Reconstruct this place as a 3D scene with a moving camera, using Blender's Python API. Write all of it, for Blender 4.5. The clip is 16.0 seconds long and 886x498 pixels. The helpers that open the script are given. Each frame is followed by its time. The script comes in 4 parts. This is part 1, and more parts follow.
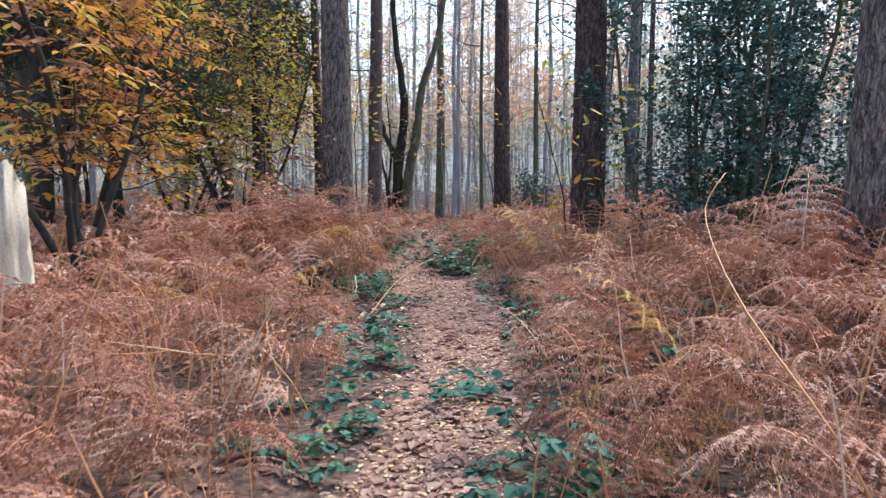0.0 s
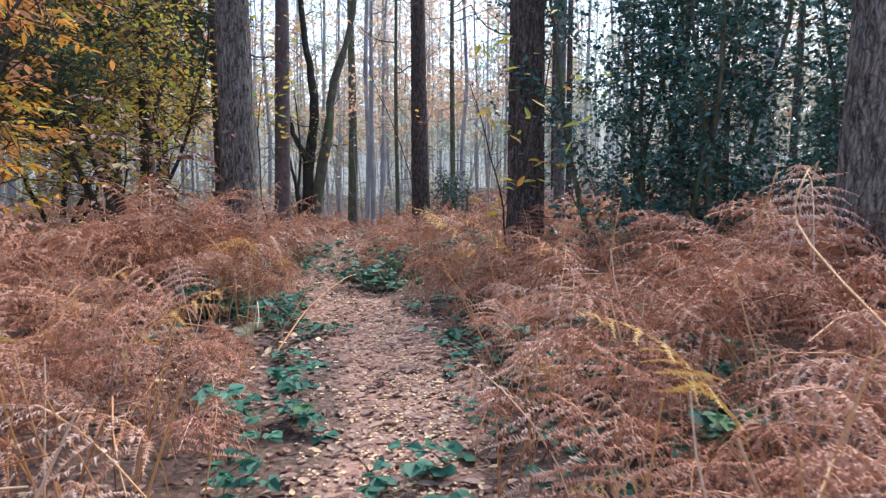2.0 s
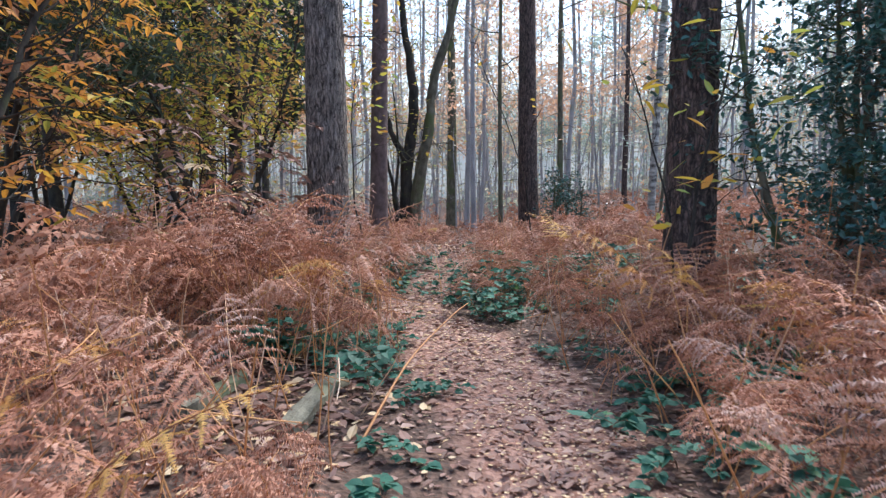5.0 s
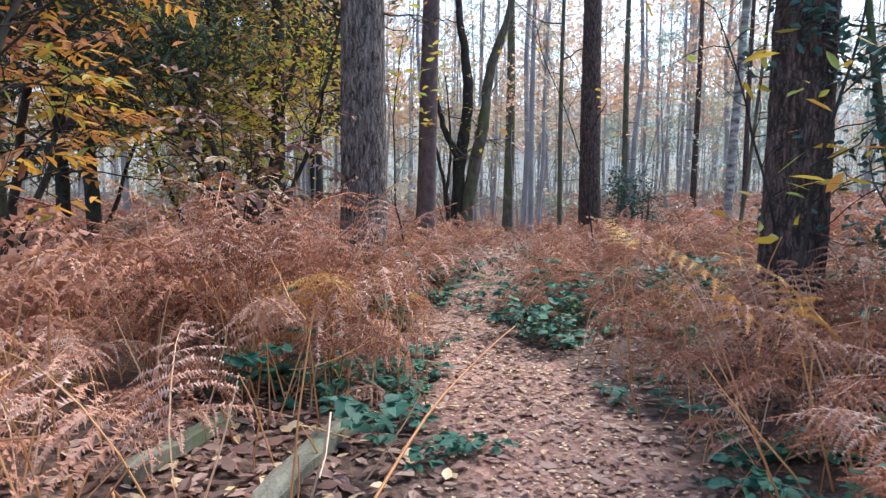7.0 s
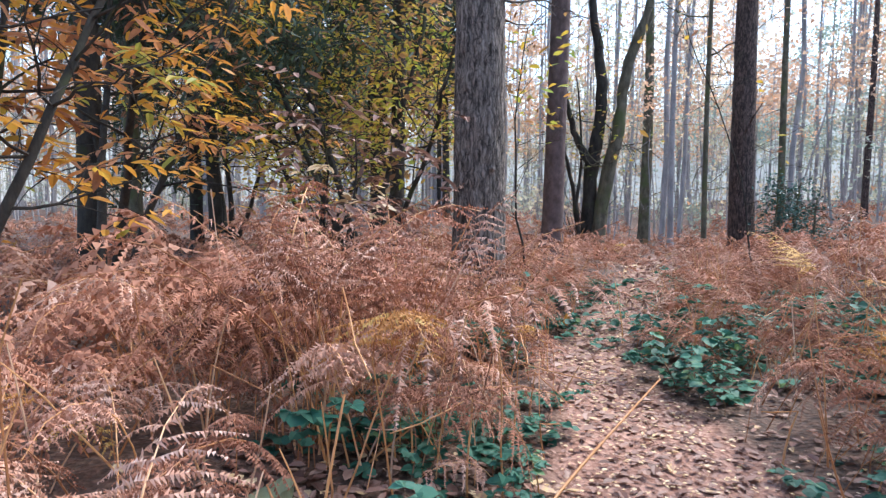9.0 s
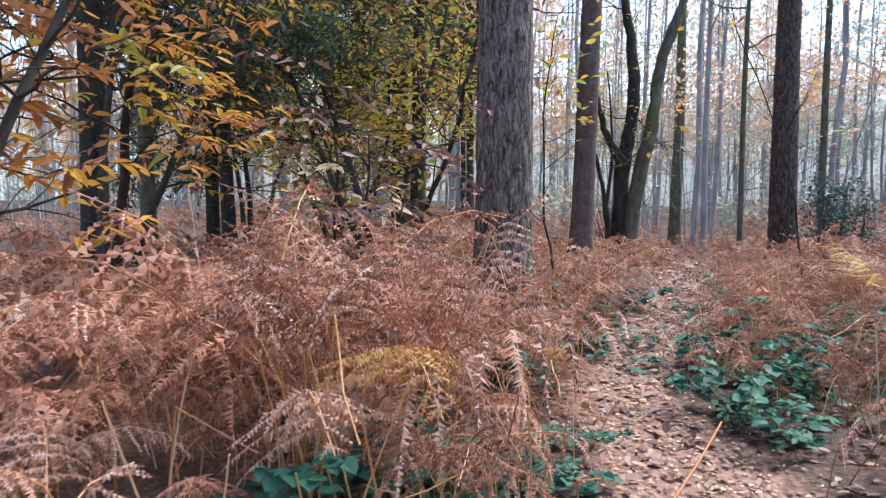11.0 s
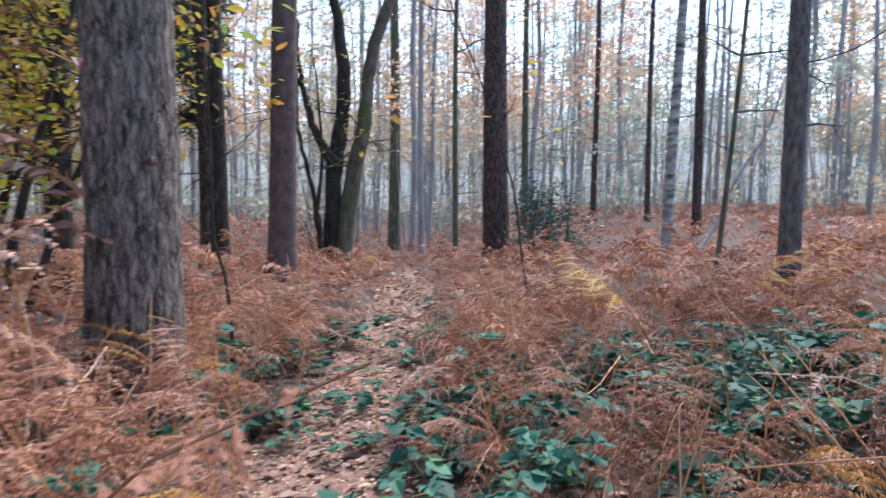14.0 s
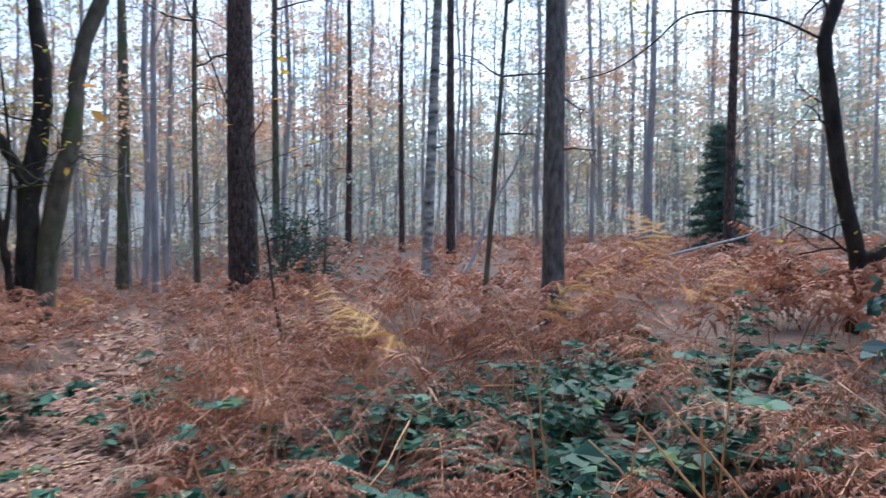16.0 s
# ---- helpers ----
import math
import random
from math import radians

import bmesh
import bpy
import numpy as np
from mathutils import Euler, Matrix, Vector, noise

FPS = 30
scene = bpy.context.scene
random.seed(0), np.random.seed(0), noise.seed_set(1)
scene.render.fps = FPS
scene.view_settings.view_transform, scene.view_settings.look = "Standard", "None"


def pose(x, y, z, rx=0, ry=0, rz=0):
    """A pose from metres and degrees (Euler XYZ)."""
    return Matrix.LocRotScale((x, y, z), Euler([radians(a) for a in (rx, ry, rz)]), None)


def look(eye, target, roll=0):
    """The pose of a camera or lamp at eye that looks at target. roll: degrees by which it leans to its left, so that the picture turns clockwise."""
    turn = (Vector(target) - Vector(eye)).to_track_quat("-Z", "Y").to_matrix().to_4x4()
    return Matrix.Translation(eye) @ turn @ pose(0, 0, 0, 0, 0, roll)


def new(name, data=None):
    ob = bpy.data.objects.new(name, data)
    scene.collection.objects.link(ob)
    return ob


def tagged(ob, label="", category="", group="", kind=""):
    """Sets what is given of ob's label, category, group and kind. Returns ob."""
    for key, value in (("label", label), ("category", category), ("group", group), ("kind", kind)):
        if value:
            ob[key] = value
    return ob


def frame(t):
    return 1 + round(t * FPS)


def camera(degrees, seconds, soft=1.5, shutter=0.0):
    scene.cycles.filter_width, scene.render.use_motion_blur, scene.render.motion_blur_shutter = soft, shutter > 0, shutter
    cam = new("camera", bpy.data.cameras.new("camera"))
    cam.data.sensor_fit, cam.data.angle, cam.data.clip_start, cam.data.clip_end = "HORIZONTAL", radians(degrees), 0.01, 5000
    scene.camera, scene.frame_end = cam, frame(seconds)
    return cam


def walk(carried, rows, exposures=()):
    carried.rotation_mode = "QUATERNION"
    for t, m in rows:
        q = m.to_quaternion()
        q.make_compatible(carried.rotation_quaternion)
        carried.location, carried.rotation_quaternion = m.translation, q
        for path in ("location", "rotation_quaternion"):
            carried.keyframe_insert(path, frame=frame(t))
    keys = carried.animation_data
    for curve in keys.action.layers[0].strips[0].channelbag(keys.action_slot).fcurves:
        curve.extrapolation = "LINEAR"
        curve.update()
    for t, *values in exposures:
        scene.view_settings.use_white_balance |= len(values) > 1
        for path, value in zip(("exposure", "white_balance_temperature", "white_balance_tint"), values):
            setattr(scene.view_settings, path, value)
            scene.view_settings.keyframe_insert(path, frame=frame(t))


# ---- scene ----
cam = camera(67.7, 16.0, soft=1.35, shutter=0.4)
PATH = [
    (0, (0.000, -0.000, 1.483), (-0.047, 1.989, 1.276), 0.0),
    (0.5, (-0.048, 0.310, 1.510), (-0.019, 2.298, 1.298), -0.0),
    (1, (-0.120, 0.658, 1.506), (-0.014, 2.646, 1.308), -0.1),
    (1.5, (-0.122, 0.966, 1.475), (0.040, 2.951, 1.287), -0.1),
    (2, (-0.141, 1.280, 1.472), (0.077, 3.259, 1.274), -0.1),
    (2.5, (-0.226, 1.613, 1.483), (-0.002, 3.589, 1.274), -0.2),
    (3, (-0.287, 1.882, 1.464), (-0.129, 3.863, 1.244), -0.4),
    (3.5, (-0.342, 2.192, 1.470), (-0.260, 4.178, 1.246), -0.6),
    (4, (-0.372, 2.510, 1.465), (-0.343, 4.501, 1.271), -0.7),
    (6.5, (-0.298, 4.045, 1.507), (-0.494, 6.026, 1.312), 0.4),
    (7, (-0.281, 4.245, 1.468), (-0.521, 6.221, 1.273), 0.4),
    (7.5, (-0.336, 4.512, 1.432), (-0.646, 6.478, 1.238), 0.2),
    (8, (-0.384, 4.784, 1.425), (-0.798, 6.731, 1.237), -0.1),
    (8.5, (-0.345, 5.056, 1.454), (-0.900, 6.970, 1.282), 0.2),
    (11, (-0.521, 5.851, 1.505), (-1.212, 7.720, 1.332), 0.3),
    (11.5, (-0.529, 6.197, 1.520), (-1.176, 8.084, 1.378), 0.2),
    (12, (-0.499, 6.536, 1.539), (-1.068, 8.448, 1.403), 0.3),
    (12.5, (-0.508, 6.862, 1.516), (-0.938, 8.809, 1.354), 0.2),
    (13, (-0.552, 7.201, 1.511), (-0.837, 9.173, 1.335), 0.3),
    (13.5, (-0.536, 7.523, 1.507), (-0.652, 9.511, 1.320), 0.3),
    (14, (-0.491, 7.866, 1.518), (-0.381, 9.857, 1.361), 0.4),
    (14.5, (-0.476, 8.228, 1.512), (-0.153, 10.196, 1.371), 0.3),
    (15, (-0.441, 8.471, 1.470), (0.057, 10.405, 1.353), 0.4),
    (15.5, (-0.338, 8.743, 1.452), (0.293, 10.638, 1.355), 0.2),
    (16, (-0.288, 8.946, 1.424), (0.534, 10.768, 1.372), 0.2),
]

walk(cam, [(t, look(eye, target, roll)) for t, eye, target, roll in PATH], exposures=[(0, 1.8, 6300, 10), (4, 1.75, 6150, 10), (6.5, 1.8, 6200, 10), (8.5, 2.05, 6150, 10), (12, 1.93, 6000, 10), (14, 1.85, 5950, 10), (16, 1.5, 5900, 10)])

# ---- light: an overcast autumn sky ----
world = bpy.data.worlds.new("sky")
scene.world = world
world.use_nodes = True
wn = world.node_tree.nodes
sky = wn.new("ShaderNodeTexSky")
sky.sky_type = "NISHITA"
sky.sun_disc = False
sky.sun_elevation, sky.sun_rotation = radians(56), radians(40)
sky.air_density, sky.dust_density, sky.ozone_density = 1.0, 1.3, 0.8
world.node_tree.links.new(sky.outputs[0], wn["Background"].inputs[0])
wn["Background"].inputs[1].default_value = 0.115
sun_data = bpy.data.lights.new("sun", "SUN")
sun_data.energy, sun_data.angle, sun_data.color = 1.5, radians(30), (1.0, 0.96, 0.9)
sun = new("sun", sun_data)
sun.matrix_world = look((0, 0, 40), (Vector((0, 0, 40)) - 10 * Vector((math.sin(radians(40)) * 0.57, math.cos(radians(40)) * 0.57, 0.82))))

# ---- materials ----


def mat(name):
    m = bpy.data.materials.new(name)
    m.use_nodes = True
    nt = m.node_tree
    return m, nt, nt.nodes["Principled BSDF"]


def ramp(nt, stops):
    r = nt.nodes.new("ShaderNodeValToRGB")
    el = r.color_ramp.elements
    while len(el) < len(stops):
        el.new(0.5)
    for e, (p, c) in zip(el, stops):
        e.position, e.color = p, (*c, 1)
    return r


def noise_tex(nt, scale, detail=4, stretch=None):
    n = nt.nodes.new("ShaderNodeTexNoise")
    n.inputs["Scale"].default_value, n.inputs["Detail"].default_value = scale, detail
    co = nt.nodes.new("ShaderNodeTexCoord")
    if stretch:
        mp = nt.nodes.new("ShaderNodeMapping")
        mp.inputs["Scale"].default_value = stretch
        nt.links.new(co.outputs["Object"], mp.inputs[0])
        nt.links.new(mp.outputs[0], n.inputs[0])
    else:
        nt.links.new(co.outputs["Object"], n.inputs[0])
    return n


def mathn(nt, op, a, b):
    n = nt.nodes.new("ShaderNodeMath")
    n.operation = op
    for i, v in enumerate((a, b)):
        if isinstance(v, (int, float)):
            n.inputs[i].default_value = v
        else:
            nt.links.new(v, n.inputs[i])
    return n.outputs[0]


def leafy(name, stops, rough=0.6, trans=0.3, grain=30.0, amount=0.25, plants=True):
    """Leaf or frond tissue: tone per piece and, where plants are objects, per plant; fine mottling; some light passing through."""
    m, nt, bsdf = mat(name)
    at = nt.nodes.new("ShaderNodeAttribute")
    at.attribute_name = "tone"
    oi = nt.nodes.new("ShaderNodeObjectInfo")
    n = noise_tex(nt, grain, 3)
    v = mathn(nt, "FRACT", mathn(nt, "ADD", at.outputs["Fac"], oi.outputs["Random"]), 0) if plants else at.outputs["Fac"]
    v = mathn(nt, "ADD", v, mathn(nt, "MULTIPLY", mathn(nt, "SUBTRACT", n.outputs["Fac"], 0.5), amount))
    r = ramp(nt, stops)
    nt.links.new(v, r.inputs[0])
    nt.links.new(r.outputs[0], bsdf.inputs["Base Color"])
    bsdf.inputs["Roughness"].default_value = rough
    if trans:
        tr = nt.nodes.new("ShaderNodeBsdfTranslucent")
        mx = nt.nodes.new("ShaderNodeMixShader")
        mx.inputs[0].default_value = trans
        nt.links.new(r.outputs[0], tr.inputs[0])
        nt.links.new(bsdf.outputs[0], mx.inputs[1])
        nt.links.new(tr.outputs[0], mx.inputs[2])
        nt.links.new(mx.outputs[0], nt.nodes["Material Output"].inputs[0])
    return m


def barky(name, dark, light, moss=None, scale=9.0, stretch=(1, 1, 0.22), strength=0.9, mossy=0.55, plates=None, span=(0.36, 0.66)):
    m, nt, bsdf = mat(name)
    n1 = noise_tex(nt, scale, 6, stretch)
    n2 = noise_tex(nt, 1.7, 3)
    n3 = noise_tex(nt, scale * 6, 4, (1, 1, 0.5))
    v = mathn(nt, "ADD", mathn(nt, "MULTIPLY", n1.outputs["Fac"], 0.75), mathn(nt, "MULTIPLY", n3.outputs["Fac"], 0.25))
    if plates:
        vo = nt.nodes.new("ShaderNodeTexVoronoi")
        vo.feature = "DISTANCE_TO_EDGE"
        vo.inputs["Scale"].default_value = 1.0
        co = nt.nodes.new("ShaderNodeTexCoord")
        mp = nt.nodes.new("ShaderNodeMapping")
        mp.inputs["Scale"].default_value = plates
        nw = noise_tex(nt, 7.0, 3)
        sc = nt.nodes.new("ShaderNodeVectorMath")
        sc.operation = "MULTIPLY_ADD"
        sc.inputs[1].default_value = (0.12, 0.12, 0.2)
        nt.links.new(nw.outputs["Color"], sc.inputs[0])
        nt.links.new(co.outputs["Object"], sc.inputs[2])
        nt.links.new(sc.outputs[0], mp.inputs[0])
        nt.links.new(mp.outputs[0], vo.inputs["Vector"])
        edge = nt.nodes.new("ShaderNodeMath")
        edge.operation, edge.use_clamp = "MULTIPLY", True
        edge.inputs[1].default_value = 3.2
        nt.links.new(vo.outputs["Distance"], edge.inputs[0])
        v = mathn(nt, "ADD", mathn(nt, "MULTIPLY", v, 0.78), mathn(nt, "MULTIPLY", edge.outputs[0], 0.19))
    r = ramp(nt, [(span[0], dark), (span[1], light)])
    nt.links.new(v, r.inputs[0])
    col = r.outputs[0]
    if moss:
        mx = nt.nodes.new("ShaderNodeMix")
        mx.data_type = "RGBA"
        mr = ramp(nt, [(mossy, (0, 0, 0)), (mossy + 0.14, (1, 1, 1))])
        nt.links.new(n2.outputs["Fac"], mr.inputs[0])
        nt.links.new(mr.outputs[0], mx.inputs[0])
        nt.links.new(col, mx.inputs[6])
        mx.inputs[7].default_value = (*moss, 1)
        col = mx.outputs[2]
    nt.links.new(col, bsdf.inputs["Base Color"])
    bsdf.inputs["Roughness"].default_value = 0.92
    b = nt.nodes.new("ShaderNodeBump")
    b.inputs["Strength"].default_value, b.inputs["Distance"].default_value = strength, 0.03
    nt.links.new(v, b.inputs["Height"])
    nt.links.new(b.outputs[0], bsdf.inputs["Normal"])
    return m


FROND_TONES = [(0.0, (0.1, 0.04, 0.025)), (0.2, (0.27, 0.11, 0.062)), (0.5, (0.48, 0.215, 0.128)), (0.78, (0.59, 0.32, 0.215)), (1.0, (0.68, 0.47, 0.37))]
M_FROND = leafy("dead_bracken", FROND_TONES, 0.75, 0.2)
M_FRONDS = leafy("dead_bracken_bed", FROND_TONES, 0.75, 0.2, plants=False)
M_FRONDY = leafy("yellowed_bracken", [(0.0, (0.55, 0.25, 0.08)), (0.5, (0.66, 0.36, 0.1)), (1.0, (0.64, 0.44, 0.14))], 0.7, 0.3)
M_STEM = leafy("bracken_stem", [(0.0, (0.2, 0.08, 0.04)), (0.45, (0.5, 0.22, 0.08)), (0.8, (0.68, 0.36, 0.14)), (1.0, (0.7, 0.52, 0.38))], 0.5, 0.0)
M_STALK = leafy("bare_stalk", [(0.0, (0.2, 0.08, 0.04)), (0.45, (0.48, 0.21, 0.08)), (0.8, (0.66, 0.34, 0.13)), (1.0, (0.7, 0.52, 0.38))], 0.5, 0.0, plants=False)
M_BRAMBLE = leafy("bramble_leaf", [(0.0, (0.02, 0.08, 0.05)), (0.5, (0.04, 0.16, 0.1)), (0.9, (0.08, 0.23, 0.15)), (1.0, (0.15, 0.26, 0.09))], 0.62, 0.25)
M_CANE = leafy("bramble_cane", [(0.0, (0.1, 0.05, 0.03)), (1.0, (0.22, 0.13, 0.07))], 0.6, 0.0)
M_HOLLY = leafy("holly_leaf", [(0.0, (0.02, 0.065, 0.058)), (0.6, (0.05, 0.14, 0.115)), (1.0, (0.11, 0.23, 0.19))], 0.28, 0.16, plants=False)
M_CHEST = leafy("chestnut_leaf", [(0.0, (0.26, 0.12, 0.07)), (0.2, (0.5, 0.25, 0.14)), (0.45, (0.7, 0.33, 0.08)), (0.72, (0.74, 0.4, 0.06)), (0.9, (0.62, 0.47, 0.08)), (1.0, (0.34, 0.38, 0.08))], 0.5, 0.5, plants=False)
M_CHESTY = leafy("yellow_chestnut_leaf", [(0.0, (0.55, 0.25, 0.06)), (0.4, (0.6, 0.43, 0.06)), (0.8, (0.42, 0.45, 0.08)), (1.0, (0.3, 0.4, 0.1))], 0.5, 0.45, plants=False)
M_COPPICE = leafy("coppice_leaf", [(0.0, (0.2, 0.11, 0.06)), (0.3, (0.42, 0.23, 0.1)), (0.5, (0.58, 0.4, 0.07)), (0.72, (0.56, 0.5, 0.07)), (1.0, (0.24, 0.34, 0.06))], 0.5, 0.52, plants=False)
# Desaturated tones put some of the distance's haze into the leaf colour.
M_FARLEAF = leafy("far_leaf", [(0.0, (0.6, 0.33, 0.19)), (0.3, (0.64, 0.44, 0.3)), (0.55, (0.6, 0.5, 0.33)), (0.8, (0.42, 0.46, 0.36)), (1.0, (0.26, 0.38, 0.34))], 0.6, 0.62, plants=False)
M_NEEDLE = leafy("conifer_needles", [(0.0, (0.025, 0.04, 0.025)), (0.6, (0.05, 0.085, 0.05)), (1.0, (0.09, 0.13, 0.07))], 0.55, 0.25, plants=False)
M_SPRUCE = leafy("spruce_needles", [(0.0, (0.05, 0.1, 0.075)), (0.6, (0.09, 0.17, 0.13)), (1.0, (0.15, 0.25, 0.18))], 0.55, 0.25, plants=False)
M_LITTER = leafy("fallen_leaf", [(0.0, (0.1, 0.048, 0.034)), (0.3, (0.24, 0.125, 0.088)), (0.55, (0.33, 0.19, 0.14)), (0.74, (0.41, 0.27, 0.21)), (0.79, (0.64, 0.44, 0.22)), (1.0, (0.74, 0.58, 0.36))], 0.55, 0.1, plants=False)
M_BARK = barky("pine_bark", (0.025, 0.019, 0.016), (0.34, 0.285, 0.245), (0.15, 0.14, 0.11), 26.0, (1, 1, 0.2), 1.0, 0.68, (30, 30, 3.4), (0.34, 0.68))
M_BARKD = barky("dark_pine_bark", (0.025, 0.017, 0.014), (0.19, 0.13, 0.11), (0.09, 0.085, 0.06), 24.0, (1, 1, 0.2), 1.0, 0.62, (32, 32, 5), (0.38, 0.66))
M_BARKP = barky("smooth_purple_bark", (0.08, 0.055, 0.05), (0.17, 0.12, 0.11), None, 14.0, (1, 1, 0.6), 0.4)
M_BARKG = barky("green_grey_bark", (0.06, 0.055, 0.035), (0.18, 0.16, 0.11), (0.09, 0.11, 0.04), 10.0, (1, 1, 0.4), 0.5, 0.5)
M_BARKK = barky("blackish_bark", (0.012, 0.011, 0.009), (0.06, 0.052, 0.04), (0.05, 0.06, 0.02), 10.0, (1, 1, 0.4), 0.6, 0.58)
# Bark paled so its colour stands in for haze over distant trunks.
M_BARKHAZE = barky("far_bark", (0.22, 0.21, 0.21), (0.44, 0.42, 0.41), (0.3, 0.32, 0.26), 4.0, (1, 1, 0.3), 0.4, 0.6)
M_BARKN = barky("grey_flecked_bark", (0.06, 0.055, 0.05), (0.22, 0.205, 0.19), (0.12, 0.13, 0.08), 20.0, (1, 1, 0.4), 0.8, 0.58)
M_BIRCH = barky("birch_bark", (0.05, 0.05, 0.045), (0.55, 0.55, 0.5), (0.16, 0.17, 0.1), 7.0, (0.5, 0.5, 1.6), 0.4, 0.6)
M_MOSSWOOD = barky("mossy_plank_wood", (0.1, 0.095, 0.065), (0.36, 0.34, 0.25), (0.22, 0.25, 0.14), 12.0, (1, 0.15, 1), 0.6, 0.45)
M_PALEWOOD = barky("pale_weathered_wood", (0.42, 0.35, 0.25), (0.82, 0.73, 0.57), (0.3, 0.32, 0.2), 14.0, (1, 1, 0.12), 0.7, 0.6)
M_DRYWOOD = barky("grey_dry_branch", (0.2, 0.19, 0.18), (0.42, 0.41, 0.4), None, 14.0, (1, 1, 0.3), 0.4)


def ground_material():
    m, nt, bsdf = mat("forest_soil")
    at = nt.nodes.new("ShaderNodeAttribute")
    at.attribute_name = "trail"
    n1, n2, n3 = noise_tex(nt, 22, 6), noise_tex(nt, 90, 4), noise_tex(nt, 2.2, 3)
    vo = nt.nodes.new("ShaderNodeTexVoronoi")
    vo.inputs["Scale"].default_value = 26
    co = nt.nodes.new("ShaderNodeTexCoord")
    nt.links.new(co.outputs["Object"], vo.inputs["Vector"])
    soil = ramp(nt, [(0.3, (0.04, 0.025, 0.018)), (0.55, (0.12, 0.07, 0.048)), (0.75, (0.22, 0.13, 0.09))])
    nt.links.new(n1.outputs["Fac"], soil.inputs[0])
    sep = nt.nodes.new("ShaderNodeSeparateColor")
    nt.links.new(vo.outputs["Color"], sep.inputs[0])
    lit = ramp(nt, [(0.0, (0.14, 0.065, 0.045)), (0.45, (0.29, 0.15, 0.105)), (0.8, (0.4, 0.235, 0.175)), (1.0, (0.48, 0.32, 0.23))])
    nt.links.new(mathn(nt, "ADD", mathn(nt, "MULTIPLY", sep.outputs[0], 0.6), mathn(nt, "MULTIPLY", n2.outputs["Fac"], 0.45)), lit.inputs[0])
    mx = nt.nodes.new("ShaderNodeMix")
    mx.data_type = "RGBA"
    k = mathn(nt, "ADD", at.outputs["Fac"], mathn(nt, "MULTIPLY", mathn(nt, "SUBTRACT", n3.outputs["Fac"], 0.5), 0.5))
    kr = ramp(nt, [(0.3, (0, 0, 0)), (0.7, (1, 1, 1))])
    nt.links.new(k, kr.inputs[0])
    nt.links.new(kr.outputs[0], mx.inputs[0])
    nt.links.new(soil.outputs[0], mx.inputs[6])
    nt.links.new(lit.outputs[0], mx.inputs[7])
    nt.links.new(mx.outputs[2], bsdf.inputs["Base Color"])
    bsdf.inputs["Roughness"].default_value = 0.85
    b = nt.nodes.new("ShaderNodeBump")
    b.inputs["Strength"].default_value, b.inputs["Distance"].default_value = 0.8, 0.02
    nt.links.new(mathn(nt, "ADD", vo.outputs["Distance"], n1.outputs["Fac"]), b.inputs["Height"])
    nt.links.new(b.outputs[0], bsdf.inputs["Normal"])
    return m


M_GROUND = ground_material()

# ---- geometry helpers ----


class Geo:
    """Gathers vertices, faces and a tone per vertex for one mesh."""

    def __init__(self):
        self.v, self.f, self.t, self.n = [], {3: [], 4: []}, [], 0

    def add(self, v, faces, tone=0.0):
        v = np.asarray(v, float)
        for f in faces:
            f = np.asarray(f, int)
            if len(f):
                self.f[f.shape[1]].append(f + self.n)
        self.v.append(v)
        self.t.append(np.broadcast_to(np.asarray(tone, float), (len(v),)))
        self.n += len(v)

    def mesh(self, name, material, smooth=False):
        me = bpy.data.meshes.new(name)
        v = np.concatenate(self.v)
        loops, totals = [], []
        for k, fs in self.f.items():
            if fs:
                f = np.concatenate(fs)
                loops.append(f.ravel())
                totals.append(np.full(len(f), k))
        loops, totals = np.concatenate(loops), np.concatenate(totals)
        me.vertices.add(len(v))
        me.vertices.foreach_set("co", v.astype(np.float32).ravel())
        me.loops.add(len(loops))
        me.loops.foreach_set("vertex_index", loops.astype(np.int32))
        me.polygons.add(len(totals))
        me.polygons.foreach_set("loop_start", (np.cumsum(totals) - totals).astype(np.int32))
        me.polygons.foreach_set("use_smooth", np.full(len(totals), smooth))
        a = me.attributes.new("tone", "FLOAT", "POINT")
        a.data.foreach_set("value", np.concatenate(self.t).astype(np.float32))
        me.update(calc_edges=True)
        me.materials.append(material)
        return me


def part(name, geo, material, parent=None, label="", smooth=False):
    ob = new(name, geo.mesh(name, material, smooth))
    ob.parent = parent
    return tagged(ob, label)


def tube(pts, radii, sides=6):
    """A tapered tube along points, capped by a point at its end."""
    pts = np.asarray(pts, float)
    d = np.gradient(pts, axis=0)
    d /= np.linalg.norm(d, axis=1)[:, None] + 1e-9
    ref = np.array([0.37, 0.81, 0.45])
    a = np.cross(d, ref)
    a /= np.linalg.norm(a, axis=1)[:, None] + 1e-9
    b = np.cross(d, a)
    ang = np.arange(sides) * 2 * np.pi / sides
    r = np.asarray(radii, float)[:, None, None]
    v = pts[:, None] + r * (np.cos(ang)[None, :, None] * a[:, None] + np.sin(ang)[None, :, None] * b[:, None])
    n, i = len(pts), np.arange(sides)
    j = (i + 1) % sides
    f = np.concatenate([np.stack([k * sides + i, k * sides + j, (k + 1) * sides + j, (k + 1) * sides + i], 1) for k in range(n - 1)])
    v = np.concatenate([v.reshape(-1, 3), pts[-1:], pts[:1]])
    top = (n - 1) * sides
    return v, [f, np.stack([top + i, top + j, np.full(sides, n * sides)], 1), np.stack([j, i, np.full(sides, n * sides + 1)], 1)]


def unit(v):
    v = np.asarray(v, float)
    return v / (np.linalg.norm(v, axis=-1, keepdims=True) + 1e-9)


